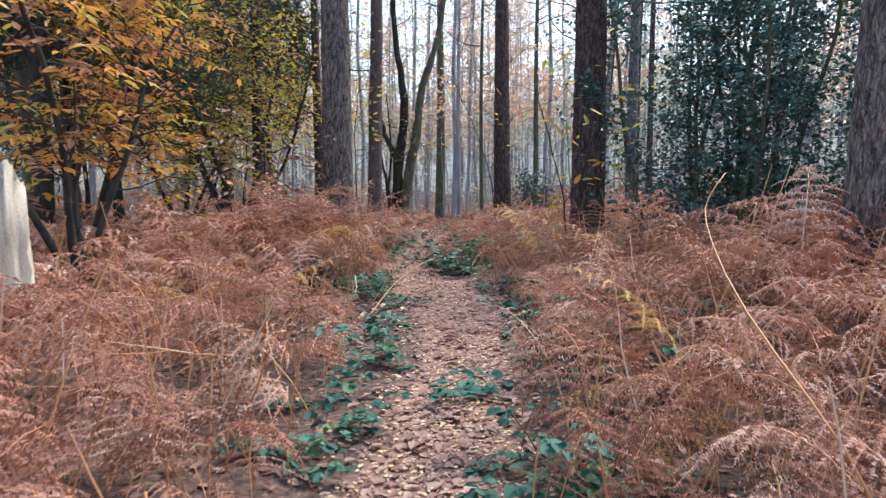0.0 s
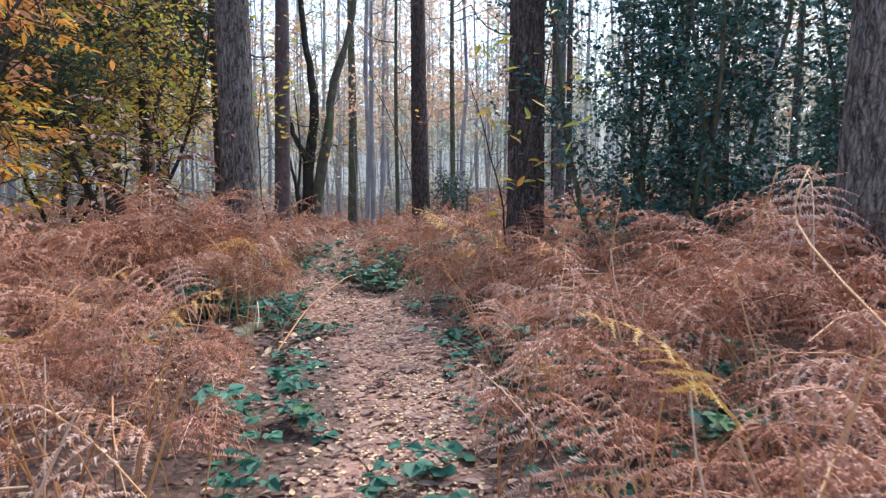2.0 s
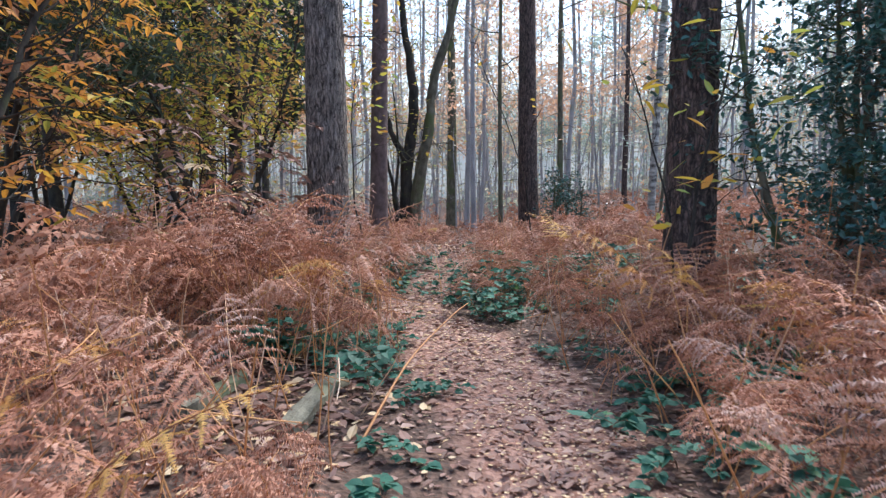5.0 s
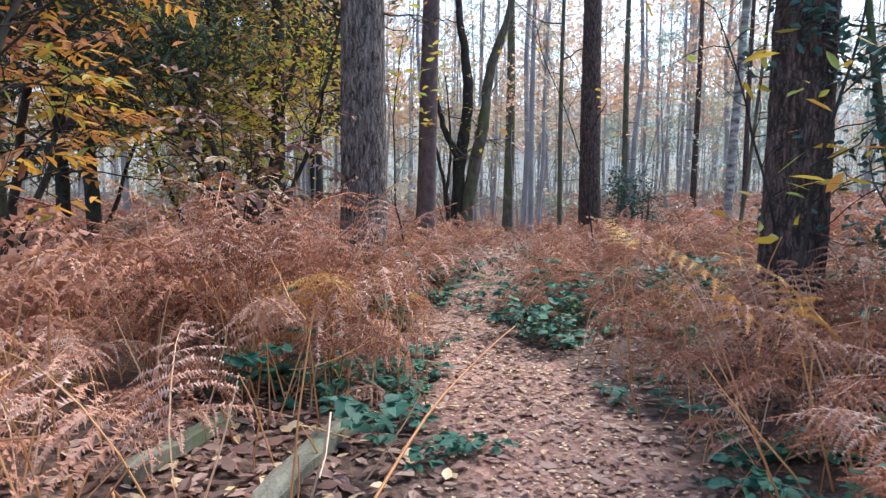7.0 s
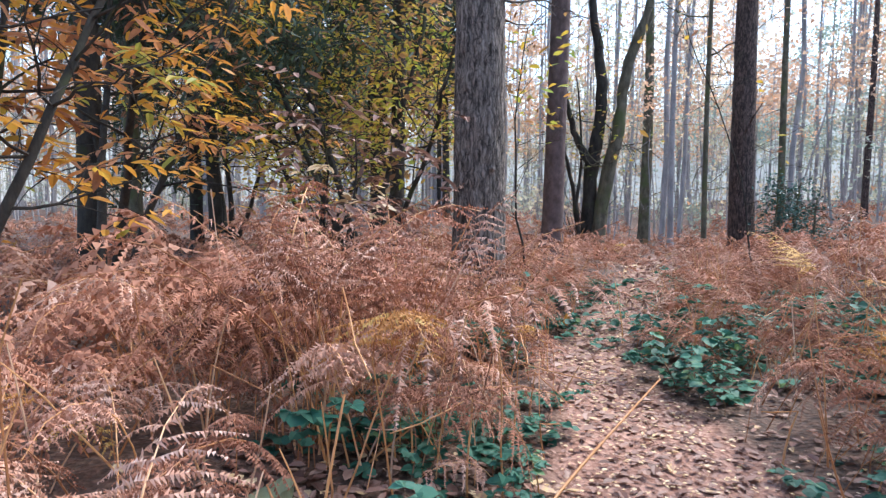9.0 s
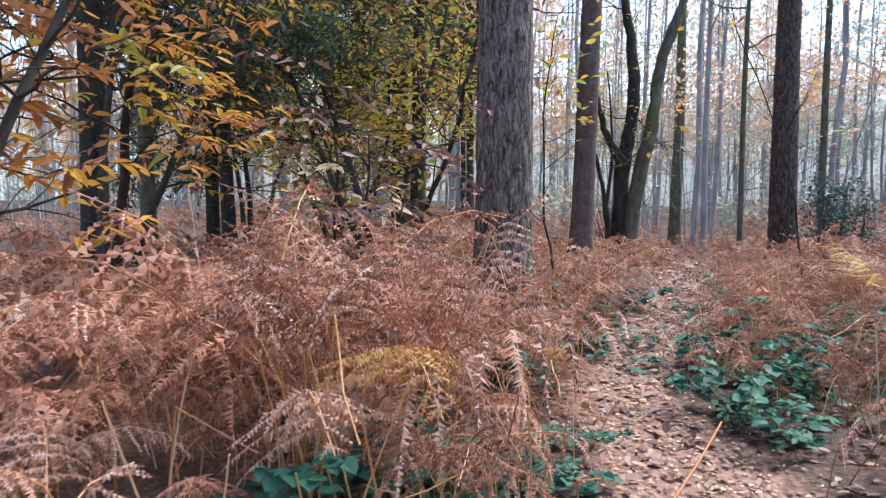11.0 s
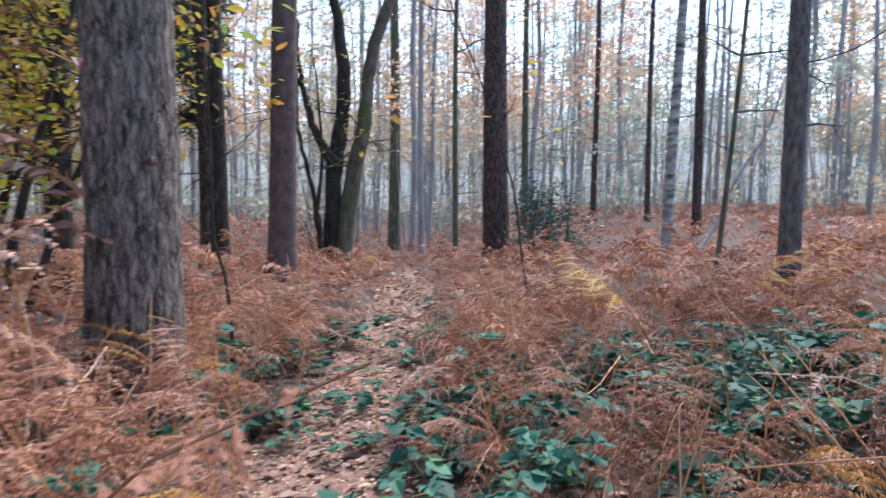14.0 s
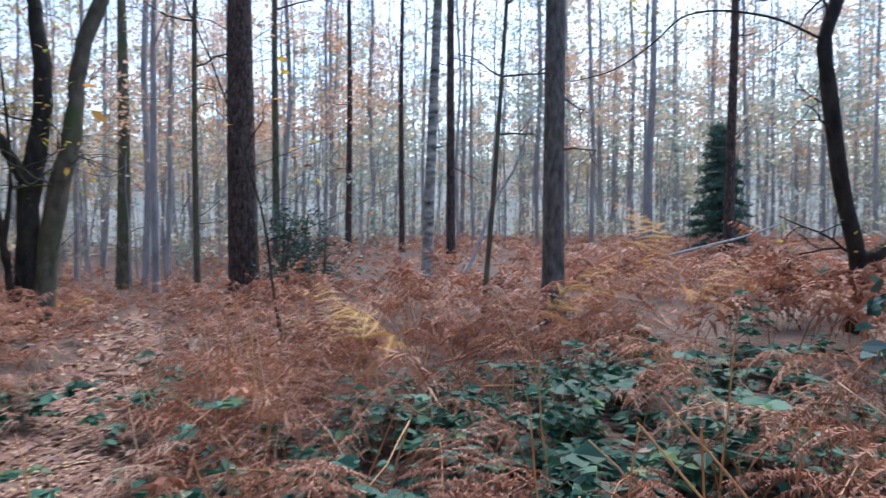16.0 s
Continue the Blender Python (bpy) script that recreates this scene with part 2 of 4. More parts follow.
def leaf_cloud(rng, p, length, aspect=0.4, flat=0.6, fold=0.25, heading=None, curl=0.15):
    """Folded leaves with a pointed tip, six vertices each, at the points p."""
    n = len(p)
    h = unit(rng.normal(size=(n, 3)) * (1, 1, 1 - flat) + (0 if heading is None else heading))
    up = unit(rng.normal(size=(n, 3)) * (1 - flat) + (0, 0, 1))
    s = unit(np.cross(h, up))
    u = np.cross(s, h)
    L = (np.broadcast_to(length, (n,)) * rng.uniform(0.65, 1.25, n))[:, None]
    W = L * aspect * 0.5 * rng.uniform(0.8, 1.2, (n, 1))
    c = L * curl * rng.uniform(-0.3, 1.6, (n, 1))
    k = W * fold * rng.uniform(-0.6, 1.6, (n, 1))
    v = np.stack([p, p + 0.32 * L * h + W * s + k * u, p + 0.68 * L * h + 0.8 * W * s + (k - 0.4 * c) * u, p + L * h - c * u, p + 0.68 * L * h - 0.8 * W * s + (k - 0.4 * c) * u, p + 0.32 * L * h - W * s + k * u], 1)
    b = np.arange(n)[:, None] * 6
    return v.reshape(-1, 3), [np.concatenate([b + (0, 1, 2, 3), b + (0, 3, 4, 5)])]


def slivers(rng, p, length, width):
    """One-sided pointed blades, for needles and for the finest leaves far off."""
    n = len(p)
    h = unit(rng.normal(size=(n, 3)))
    s = unit(np.cross(h, rng.normal(size=(n, 3))))
    L = length * rng.uniform(0.5, 1.3, (n, 1))
    v = np.stack([p + s * L * width, p + h * L, p - s * L * width], 1)
    return v.reshape(-1, 3), [np.arange(n)[:, None] * 3 + np.arange(3)]


def wander(rng, p, d, length, n=7, bend=0.25, lift=0.0):
    """Points of a crooked line that starts at p towards d."""
    pts, d = [np.asarray(p, float)], unit(d)
    for _ in range(n):
        d = unit(d + rng.normal(size=3) * bend + (0, 0, lift))
        pts.append(pts[-1] + d * length / n)
    return np.array(pts)


def grow(rng, geo, tips, p, d, length, r, depth, bend=0.22, lift=0.05, kids=3, sides=6, spread=0.9):
    """A limb with side limbs; the ends of the finest ones are gathered in tips."""
    pts = wander(rng, p, d, length, 6, bend, lift)
    geo.add(*tube(pts, np.linspace(r, r * 0.35, len(pts)), sides), rng.random())
    if depth == 0:
        tips.extend(pts[2:])
        return
    for i in range(kids):
        k = rng.integers(2, len(pts))
        dd = unit(unit(pts[k] - pts[k - 1]) + rng.normal(size=3) * spread)
        grow(rng, geo, tips, pts[k], dd, length * rng.uniform(0.45, 0.7), r * 0.5, depth - 1, bend, lift, kids, max(3, sides - 2), spread)


# ---- the lie of the land ----
def trail_x(y):
    return np.interp(y, [-4, 3, 4.4, 5.2, 6, 7, 7.9, 8.7, 9.3, 9.9, 10.5, 11.2, 12.2, 13, 14, 15, 16, 17, 19.6, 26, 40], [-0.1, -0.1, -0.02, 0.12, 0.17, 0.16, -0.08, -0.25, -0.36, -0.55, -0.86, -0.97, -0.93, -0.84, -0.74, -0.66, -0.54, -0.48, -0.39, -0.45, -1.2])


def trail_w(y):
    return np.interp(y, [0, 3, 4.4, 5.2, 6, 7, 7.9, 8.7, 9.3, 9.9, 10.5, 11.3, 12, 18, 20, 23, 30], [0.28, 0.29, 0.27, 0.3, 0.36, 0.44, 0.52, 0.5, 0.42, 0.33, 0.26, 0.22, 0.17, 0.19, 0.18, 0.0, -0.3])


def off_trail(x, y):
    return np.abs(x - trail_x(y)) - trail_w(y)


def land(x, y):
    x, y = np.asarray(x, float), np.asarray(y, float)
    off = np.clip(off_trail(x, y) / 0.8, 0, 1)
    z = 0.75 * (1 - np.exp(-np.maximum(0, x - 0.8) / 5))
    z = z + 0.42 * np.exp(-((x + 2.6) ** 2 + (y - 16.5) ** 2) / 3.0)
    z = z - 0.045 * np.clip(y - 18, 0, 20) * np.exp(-(((x + 0.8) / 4.5) ** 2))
    z = z + off * (0.05 + 0.05 * np.sin(1.3 * x + 0.7 * y) * np.sin(0.9 * y - 0.4 * x) + 0.025 * np.sin(4.1 * x) * np.sin(3.7 * y + x))
    return z + 0.012 * np.sin(9 * x + 2 * y) * np.sin(8 * y - x)


def build_ground():
    def axis(lo, hi, step, far, grow_by=1.25):
        mid = list(np.arange(lo, hi + 1e-6, step))
        out, s = [], step
        while (out[-1] if out else hi) < far:
            s *= grow_by
            out.append((out[-1] if out else hi) + s)
        low, s = [], step
        while (low[-1] if low else lo) > -far:
            s *= grow_by
            low.append((low[-1] if low else lo) - s)
        return np.array(low[::-1] + mid + out)

    xs, ys = axis(-3, 3, 0.07, 900), axis(1.5, 20, 0.09, 900)
    X, Y = np.meshgrid(xs, ys)
    Z = land(X, Y)
    rng = np.random.default_rng(2)
    Z = Z + rng.normal(size=Z.shape) * 0.006
    w = len(xs)
    i = (np.arange(len(ys) - 1)[:, None] * w + np.arange(w - 1)).ravel()
    g = Geo()
    g.add(np.stack([X, Y, Z], -1).reshape(-1, 3), [np.stack([i, i + 1, i + w + 1, i + w], 1)])
    me = g.mesh("ground", M_GROUND, True)
    a = me.attributes.new("trail", "FLOAT", "POINT")
    a.data.foreach_set("value", np.clip(0.75 - off_trail(X, Y) / 0.5, 0, 1).astype(np.float32).ravel())
    tagged(new("ground", me), "brown woodland soil with a trodden path of fallen leaves", "ground", "", "structure")


build_ground()


# ---- trees ----
def trunk_geo(rng, height, dia, lean=(0, 0), sides=20, step=0.25, rough=0.03, flare=0.35, top=0.35, sway=0.03):
    """A tapered, slightly swaying trunk with ridged bark and a flared foot."""
    g = Geo()
    zs = np.concatenate([np.arange(-0.3, min(height, 7), step), np.linspace(min(height, 7), height, 14)])
    ang = np.arange(sides) * 2 * np.pi / sides
    ph, seed = rng.uniform(0, 6, 4), rng.uniform(0, 50)
    v = np.empty((len(zs), sides, 3))
    for k, z in enumerate(zs):
        u = max(z, 0) / height
        r = dia / 2 * ((1 - u) * (1 - top) + top) * (1 + flare * math.exp(-max(z, 0) / 0.22)) if z < height * 0.96 else dia / 2 * top * 0.5
        cx = lean[0] * z + sway * (math.sin(0.45 * z + ph[0]) - math.sin(ph[0]))
        cy = lean[1] * z + sway * (math.sin(0.38 * z + ph[1]) - math.sin(ph[1]))
        for s in range(sides):
            c, sn = math.cos(ang[s]), math.sin(ang[s])
            q = noise.noise((c * dia * 9 + seed, sn * dia * 9, z * 2.2))
            q2 = noise.noise((c * dia * 22 + seed, sn * dia * 22, z * 5.0))
            q3 = noise.noise((c * dia * 30 + seed, sn * dia * 30, z * 7.0 + 9))
            ridge = min(1.0, abs(q) * 4.5) * 0.75 + min(1.0, abs(q2) * 5.0) * 0.45 + q3 * 0.35 - 0.7
            foot = 0.12 * math.exp(-max(z, 0) / 0.3) * math.sin(5 * ang[s] + ph[2])
            rr = r * (1 + foot) + rough * dia * ridge
            v[k, s] = (cx + rr * c, cy + rr * sn, z)
    i = np.arange(sides)
    j = (i + 1) % sides
    f = np.concatenate([np.stack([k * sides + i, k * sides + j, (k + 1) * sides + j, (k + 1) * sides + i], 1) for k in range(len(zs) - 1)])
    vv = np.concatenate([v.reshape(-1, 3), v[-1].mean(0)[None]])
    g.add(vv, [f, np.stack([(len(zs) - 1) * sides + i, (len(zs) - 1) * sides + j, np.full(sides, len(vv) - 1)], 1)], 0.5)
    centre = lambda z: np.array([np.interp(z, zs, v[:, :, 0].mean(1)), np.interp(z, zs, v[:, :, 1].mean(1)), z])  # noqa: E731
    return g, centre


def forest_tree(name, label, x, y, dia, bark, seed, lean=(0, 0), height=17, fine=False, stubs=4, leaf=None, crown_from=9.0, leaves=420, leaf_len=0.16, stub_len=0.9, knots=0, sway=0.03, aspect=0.4, limbs=9):
    rng = np.random.default_rng(seed)
    tree = tagged(new(name), label, "tree", "trees of the wood")
    tree.location = (x, y, float(land(x, y)))
    g, centre = trunk_geo(rng, height, dia, lean, 72 if fine else 18, 0.05 if fine else 0.2, 0.045 if fine else 0.03, sway=sway)
    trunk = part("trunk", g, bark, tree, "", True)
    for _ in range(knots):
        z, a = rng.uniform(1.2, 4.5), rng.uniform(3.4, 5.6)
        c = centre(z) + np.array([math.cos(a), math.sin(a), 0]) * dia * 0.44
        k = Geo()
        k.add(*tube([c, c + np.array([math.cos(a), math.sin(a), 0.1]) * 0.05, c + np.array([math.cos(a), math.sin(a), 0.1]) * 0.075], [0.034, 0.028, 0.012], 9))
        part("knot", k, bark, trunk, "dark bark knot")
    for _ in range(stubs):
        z = rng.uniform(1.8, max(crown_from, 3.0))
        a = rng.uniform(0, 6.28)
        b, tips = Geo(), []
        grow(rng, b, tips, centre(z), (math.cos(a), math.sin(a), rng.uniform(-0.3, 0.3)), rng.uniform(0.5, 1.3) * stub_len, 0.014 + 0.012 * dia, 1, 0.2, 0, 2, 5)
        part("branch", b, bark, tree, "bare dead branch")
    tips = []
    for _ in range(limbs):
        z = rng.uniform(crown_from, height)
        a = rng.uniform(0, 6.28)
        b = Geo()
        grow(rng, b, tips, centre(z), (math.cos(a), math.sin(a), 0.25), rng.uniform(1.5, 3.0) * (1.25 - z / height * 0.7), 0.03, 1, 0.18, 0.03, 3, 5)
        part("branch", b, bark, tree)
    if leaf:
        tips = np.array(tips)
        p = tips[rng.integers(0, len(tips), leaves)] + rng.normal(size=(leaves, 3)) * 0.28
        c = Geo()
        if leaf == M_NEEDLE:
            q = np.repeat(p, 2, 0) + rng.normal(size=(2 * leaves, 3)) * 0.07
            c.add(*slivers(rng, q, leaf_len * 1.2, 0.1), np.repeat(rng.random(2 * leaves), 3))
        else:
            c.add(*leaf_cloud(rng, p, leaf_len, aspect), np.repeat(rng.random(leaves), 6))
        part("crown", c, leaf, tree)
    return tree


forest_tree("pine_tree", "tall pine with thick furrowed grey-brown bark beside the path", -2.22, 12.15, 0.57, M_BARK, 11, fine=True, leaf=M_NEEDLE, knots=2, stubs=2, crown_from=8, aspect=0.2, sway=0.015)
forest_tree("pine_tree", "dark pine with ridged bark standing in bracken", 1.92, 9.97, 0.5, M_BARKD, 12, lean=(0.012, 0.0), fine=True, leaf=M_NEEDLE, knots=3, stubs=5, crown_from=6, aspect=0.2)
forest_tree("pine_tree", "pine with flaky pinkish-grey bark rising from tall bracken", 3.72, 6.0, 0.55, M_BARK, 13, lean=(0.02, 0.0), fine=True, leaf=M_NEEDLE, knots=3, stubs=1, crown_from=8, aspect=0.2)
forest_tree("pine_tree", "slim pine with smooth purplish bark on a low bank", -2.1, 16.5, 0.36, M_BARKP, 14, lean=(0.01, 0), leaf=M_NEEDLE, stubs=3, crown_from=9, aspect=0.2)
forest_tree("pine_tree", "dark reddish-brown pine trunk leaning slightly in bracken", 1.5, 22.4, 0.6, M_BARKD, 15, lean=(-0.02, 0), leaf=M_NEEDLE, stubs=7, stub_len=1.6, crown_from=9, aspect=0.2)
forest_tree("pine_tree", "grey straight conifer trunk flecked with moss in bracken", 3.93, 15.25, 0.25, M_BARKN, 16, leaf=M_NEEDLE, stubs=2, crown_from=8, aspect=0.2)
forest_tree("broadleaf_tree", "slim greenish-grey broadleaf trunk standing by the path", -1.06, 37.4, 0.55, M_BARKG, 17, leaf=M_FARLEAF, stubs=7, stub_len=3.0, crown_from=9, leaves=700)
forest_tree("broadleaf_tree", "thin grey straight trunk with a few golden leaves", 0.02, 31.0, 0.23, M_BARKHAZE, 18, leaf=M_FARLEAF, stubs=5, crown_from=7)
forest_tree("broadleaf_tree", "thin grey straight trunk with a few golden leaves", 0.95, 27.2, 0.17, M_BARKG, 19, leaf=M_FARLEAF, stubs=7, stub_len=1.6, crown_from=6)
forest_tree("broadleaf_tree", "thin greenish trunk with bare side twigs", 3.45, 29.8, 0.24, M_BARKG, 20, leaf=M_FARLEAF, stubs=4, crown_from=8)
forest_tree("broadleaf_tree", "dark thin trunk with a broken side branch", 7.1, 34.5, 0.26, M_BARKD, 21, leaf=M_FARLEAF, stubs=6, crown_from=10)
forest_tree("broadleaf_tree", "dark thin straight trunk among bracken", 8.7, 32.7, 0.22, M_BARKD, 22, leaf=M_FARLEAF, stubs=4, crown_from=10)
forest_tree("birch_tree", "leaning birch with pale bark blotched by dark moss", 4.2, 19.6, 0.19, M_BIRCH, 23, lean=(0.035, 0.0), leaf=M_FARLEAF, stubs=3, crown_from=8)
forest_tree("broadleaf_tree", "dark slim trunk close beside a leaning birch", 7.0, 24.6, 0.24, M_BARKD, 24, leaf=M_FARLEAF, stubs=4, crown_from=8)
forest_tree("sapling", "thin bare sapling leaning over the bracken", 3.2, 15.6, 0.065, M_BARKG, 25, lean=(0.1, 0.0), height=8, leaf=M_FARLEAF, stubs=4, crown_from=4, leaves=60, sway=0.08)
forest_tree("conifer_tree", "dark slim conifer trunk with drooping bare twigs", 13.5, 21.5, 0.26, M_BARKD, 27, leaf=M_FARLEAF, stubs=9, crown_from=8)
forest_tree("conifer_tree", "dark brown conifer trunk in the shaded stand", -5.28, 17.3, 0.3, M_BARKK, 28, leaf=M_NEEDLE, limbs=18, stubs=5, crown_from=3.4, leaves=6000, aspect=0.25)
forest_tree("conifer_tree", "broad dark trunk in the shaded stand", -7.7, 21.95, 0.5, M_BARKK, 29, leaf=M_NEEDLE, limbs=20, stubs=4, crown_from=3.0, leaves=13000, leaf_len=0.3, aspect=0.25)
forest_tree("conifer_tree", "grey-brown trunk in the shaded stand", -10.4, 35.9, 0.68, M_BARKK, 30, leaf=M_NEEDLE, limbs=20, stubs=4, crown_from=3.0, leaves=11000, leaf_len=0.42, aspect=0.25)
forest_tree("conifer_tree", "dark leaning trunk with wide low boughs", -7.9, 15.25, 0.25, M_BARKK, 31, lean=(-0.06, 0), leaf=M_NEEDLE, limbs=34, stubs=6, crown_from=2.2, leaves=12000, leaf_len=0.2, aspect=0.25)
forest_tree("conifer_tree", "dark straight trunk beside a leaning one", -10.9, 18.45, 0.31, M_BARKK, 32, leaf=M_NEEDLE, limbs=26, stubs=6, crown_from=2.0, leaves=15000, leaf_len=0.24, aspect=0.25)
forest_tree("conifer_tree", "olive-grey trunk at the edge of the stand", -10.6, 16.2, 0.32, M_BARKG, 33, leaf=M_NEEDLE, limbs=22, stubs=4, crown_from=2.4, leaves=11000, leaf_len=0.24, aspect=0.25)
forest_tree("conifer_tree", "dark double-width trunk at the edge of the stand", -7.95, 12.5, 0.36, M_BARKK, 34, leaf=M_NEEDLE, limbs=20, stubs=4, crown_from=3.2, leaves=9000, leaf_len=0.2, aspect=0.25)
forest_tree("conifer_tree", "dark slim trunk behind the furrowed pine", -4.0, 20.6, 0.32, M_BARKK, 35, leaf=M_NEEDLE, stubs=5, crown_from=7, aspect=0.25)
forest_tree("conifer_tree", "dark slim trunk behind the furrowed pine", -4.55, 21.6, 0.32, M_BARKD, 36, leaf=M_NEEDLE, stubs=5, crown_from=7, aspect=0.25)


def multi_stem_tree(name, label, x, y, stems, bark, leaf, seed, leaves, leaf_len, lift=0.12, leaf_low=1.0, scatter=0.3, aspect=0.45, depth=2, kids=3, low=4, sprays=0, leaf_east=99.0):
    """A coppiced tree: each stem is given by its lean, length and radius."""
    rng = np.random.default_rng(seed)
    tree = tagged(new(name), label, "tree", "trees of the wood")
    tree.location = (x, y, float(land(x, y)) - 0.1)
    tips = []
    for dx, dy, length, r in stems:
        b = Geo()
        pts = wander(rng, (0.25 * dx, 0.25 * dy, 0), (dx, dy, 1), length, 12, 0.09, 0.03)
        b.add(*tube(pts, np.linspace(r, r * 0.4, len(pts)) * (1 + 0.5 * np.exp(-np.arange(len(pts)) / 1.2)), 10), 0.5)
        stem = part("stem", b, bark, tree, "", True)
        for k in range(low, len(pts)):
            for _ in range(2):
                w = Geo()
                d = unit(rng.normal(size=3) * (1, 1, 0.4) + unit(pts[k] - pts[k - 1]) * 0.5)
                grow(rng, w, tips, pts[k], d, length * rng.uniform(0.18, 0.32), r * 0.3, depth - 1, 0.2, lift * 0.3, kids, 5)
                part("branch", w, bark, stem)
    if leaves:
        tips = np.array(tips)
        tips = tips[(tips[:, 2] > leaf_low) & (tips[:, 0] < leaf_east)]
        c, tw = Geo(), Geo()
        if leaves > sprays * 9:
            m = leaves - sprays * 9
            p = tips[rng.integers(0, len(tips), m)] + rng.normal(size=(m, 3)) * scatter
            c.add(*leaf_cloud(rng, p, leaf_len, aspect, 0.55), np.repeat(rng.random(m), 6))
        for _ in range(sprays):
            p = tips[rng.integers(len(tips))] + rng.normal(size=3) * 0.12
            a = math.atan2(p[1], p[0]) + rng.normal() * 0.9
            line = wander(rng, p, (math.cos(a), math.sin(a), rng.uniform(-0.1, 0.25)), rng.uniform(0.4, 0.7), 9, 0.1, -0.05)
            tw.add(*tube(line[::3], [0.005, 0.004, 0.003, 0.002], 3), 0.3)
            side = np.array([-math.sin(a), math.cos(a), -0.15])
            h = np.array([(side * (1 if k % 2 else -1) + (0.8 * math.cos(a), 0.8 * math.sin(a), -0.3)) * 5 for k in range(9)])
            tone = np.clip(rng.uniform(0.05, 0.95) + rng.normal(size=9) * 0.09, 0.01, 0.99)
            c.add(*leaf_cloud(rng, line[1:], leaf_len, aspect, 0.72, 0.3, h, 0.22), np.repeat(tone, 6))
        if sprays:
            tagged(part("twigwork", tw, bark, tree), kind="stuff")
        part("crown", c, leaf, tree)
    return tree


def smooth_line(pts, n=26):
    """A rounded line through a few turning points."""
    pts = np.array(pts, float)
    k = np.linspace(0, len(pts) - 1, n)
    line = np.stack([np.interp(k, np.arange(len(pts)), pts[:, a]) for a in range(3)], 1)
    for _ in range(3):
        line[1:-1] = (line[:-2] + 2 * line[1:-1] + line[2:]) / 4
    return line


def limb(rng, tree, line, r0, r1, bark, twigs, reach, tips, name="stem", lump=0.06):
    """A limb along a line with lumpy bark and side twigs."""
    g = Geo()
    r = np.linspace(r0, r1, len(line)) * (1 + lump * rng.normal(size=len(line)))
    g.add(*tube(line, r, 12), 0.5)
    stem = part(name, g, bark, tree, "", True)
    for _ in range(twigs):
        k = rng.integers(len(line) // 5, len(line))
        w = Geo()
        d = unit(rng.normal(size=3) * (1, 0.8, 0.5) + (0, 0, 0.25))
        grow(rng, w, tips, line[k], d, reach * rng.uniform(0.5, 1.2), r1 * 0.28, 1, 0.25, 0.03, 3, 5)
        part("branch", w, bark, stem)


def forked_tree():
    rng = np.random.default_rng(41)
    tree = tagged(new("multi_stem_tree"), "forked tree of mossy dark crooked stems on a bank", "tree", "trees of the wood")
    x, y = -1.85, 20.6
    z = float(land(x, y)) - 0.1
    tree.location = (x, y, z)
    tips = []
    stems = (
        ([(-0.06, 0, 0), (-0.03, 0, 2.2), (0.05, 0.05, 2.65), (0.2, 0.05, 3.6), (0.08, 0.0, 4.9), (-0.12, 0.1, 6.0), (-0.2, 0, 8.5)], 0.19, 0.06, M_BARKK),
        ([(0.1, -0.1, 0), (0.33, -0.1, 2.05), (0.6, -0.05, 3.15), (0.63, 0, 4.15), (0.93, 0, 5.1), (1.3, 0.1, 6.2), (1.5, 0.1, 8.5)], 0.17, 0.07, M_BARKG),
        ([(-0.05, 0, 2.3), (-0.36, -0.1, 2.85), (-0.52, -0.1, 3.45), (-0.64, 0, 3.9), (-0.8, 0, 5.5)], 0.09, 0.03, M_BARKK),
        ([(-0.25, 0.1, 0), (-0.4, 0.1, 1.6), (-0.75, 0.2, 3.0), (-0.7, 0.2, 5.0)], 0.06, 0.02, M_BARKK),
        ([(-0.2, -0.2, 0), (-0.3, -0.2, 1.4), (-0.2, -0.3, 2.6), (-0.35, -0.3, 4.2)], 0.05, 0.015, M_BARKK),
    )
    for pts, r0, r1, bark in stems:
        line = smooth_line(pts)
        line[:, :2] += rng.normal(size=(len(line), 2)) * 0.012
        limb(rng, tree, line, r0, r1, bark, 9, 1.1, tips)
    for _ in range(22):
        a, h = rng.uniform(0, 6.28), rng.uniform(0.8, 2.2)
        w = Geo()
        w.add(*tube(wander(rng, (0.25 * math.cos(a) - 0.1, 0.25 * math.sin(a) - 0.1, 0), (rng.normal() * 0.35 - 0.15, rng.normal() * 0.3, 1), h, 6, 0.12), np.linspace(0.014, 0.005, 7), 4), 0.4)
        part("shoot", w, M_BARKK, tree)
    tips = np.array(tips)
    tips = tips[tips[:, 2] > 2.0]
    c = Geo()
    p = tips[rng.integers(0, len(tips), 420)] + rng.normal(size=(420, 3)) * 0.2
    c.add(*leaf_cloud(rng, p, 0.11, 0.45, 0.55), np.repeat(rng.random(420), 6))
    part("crown", c, M_COPPICE, tree)


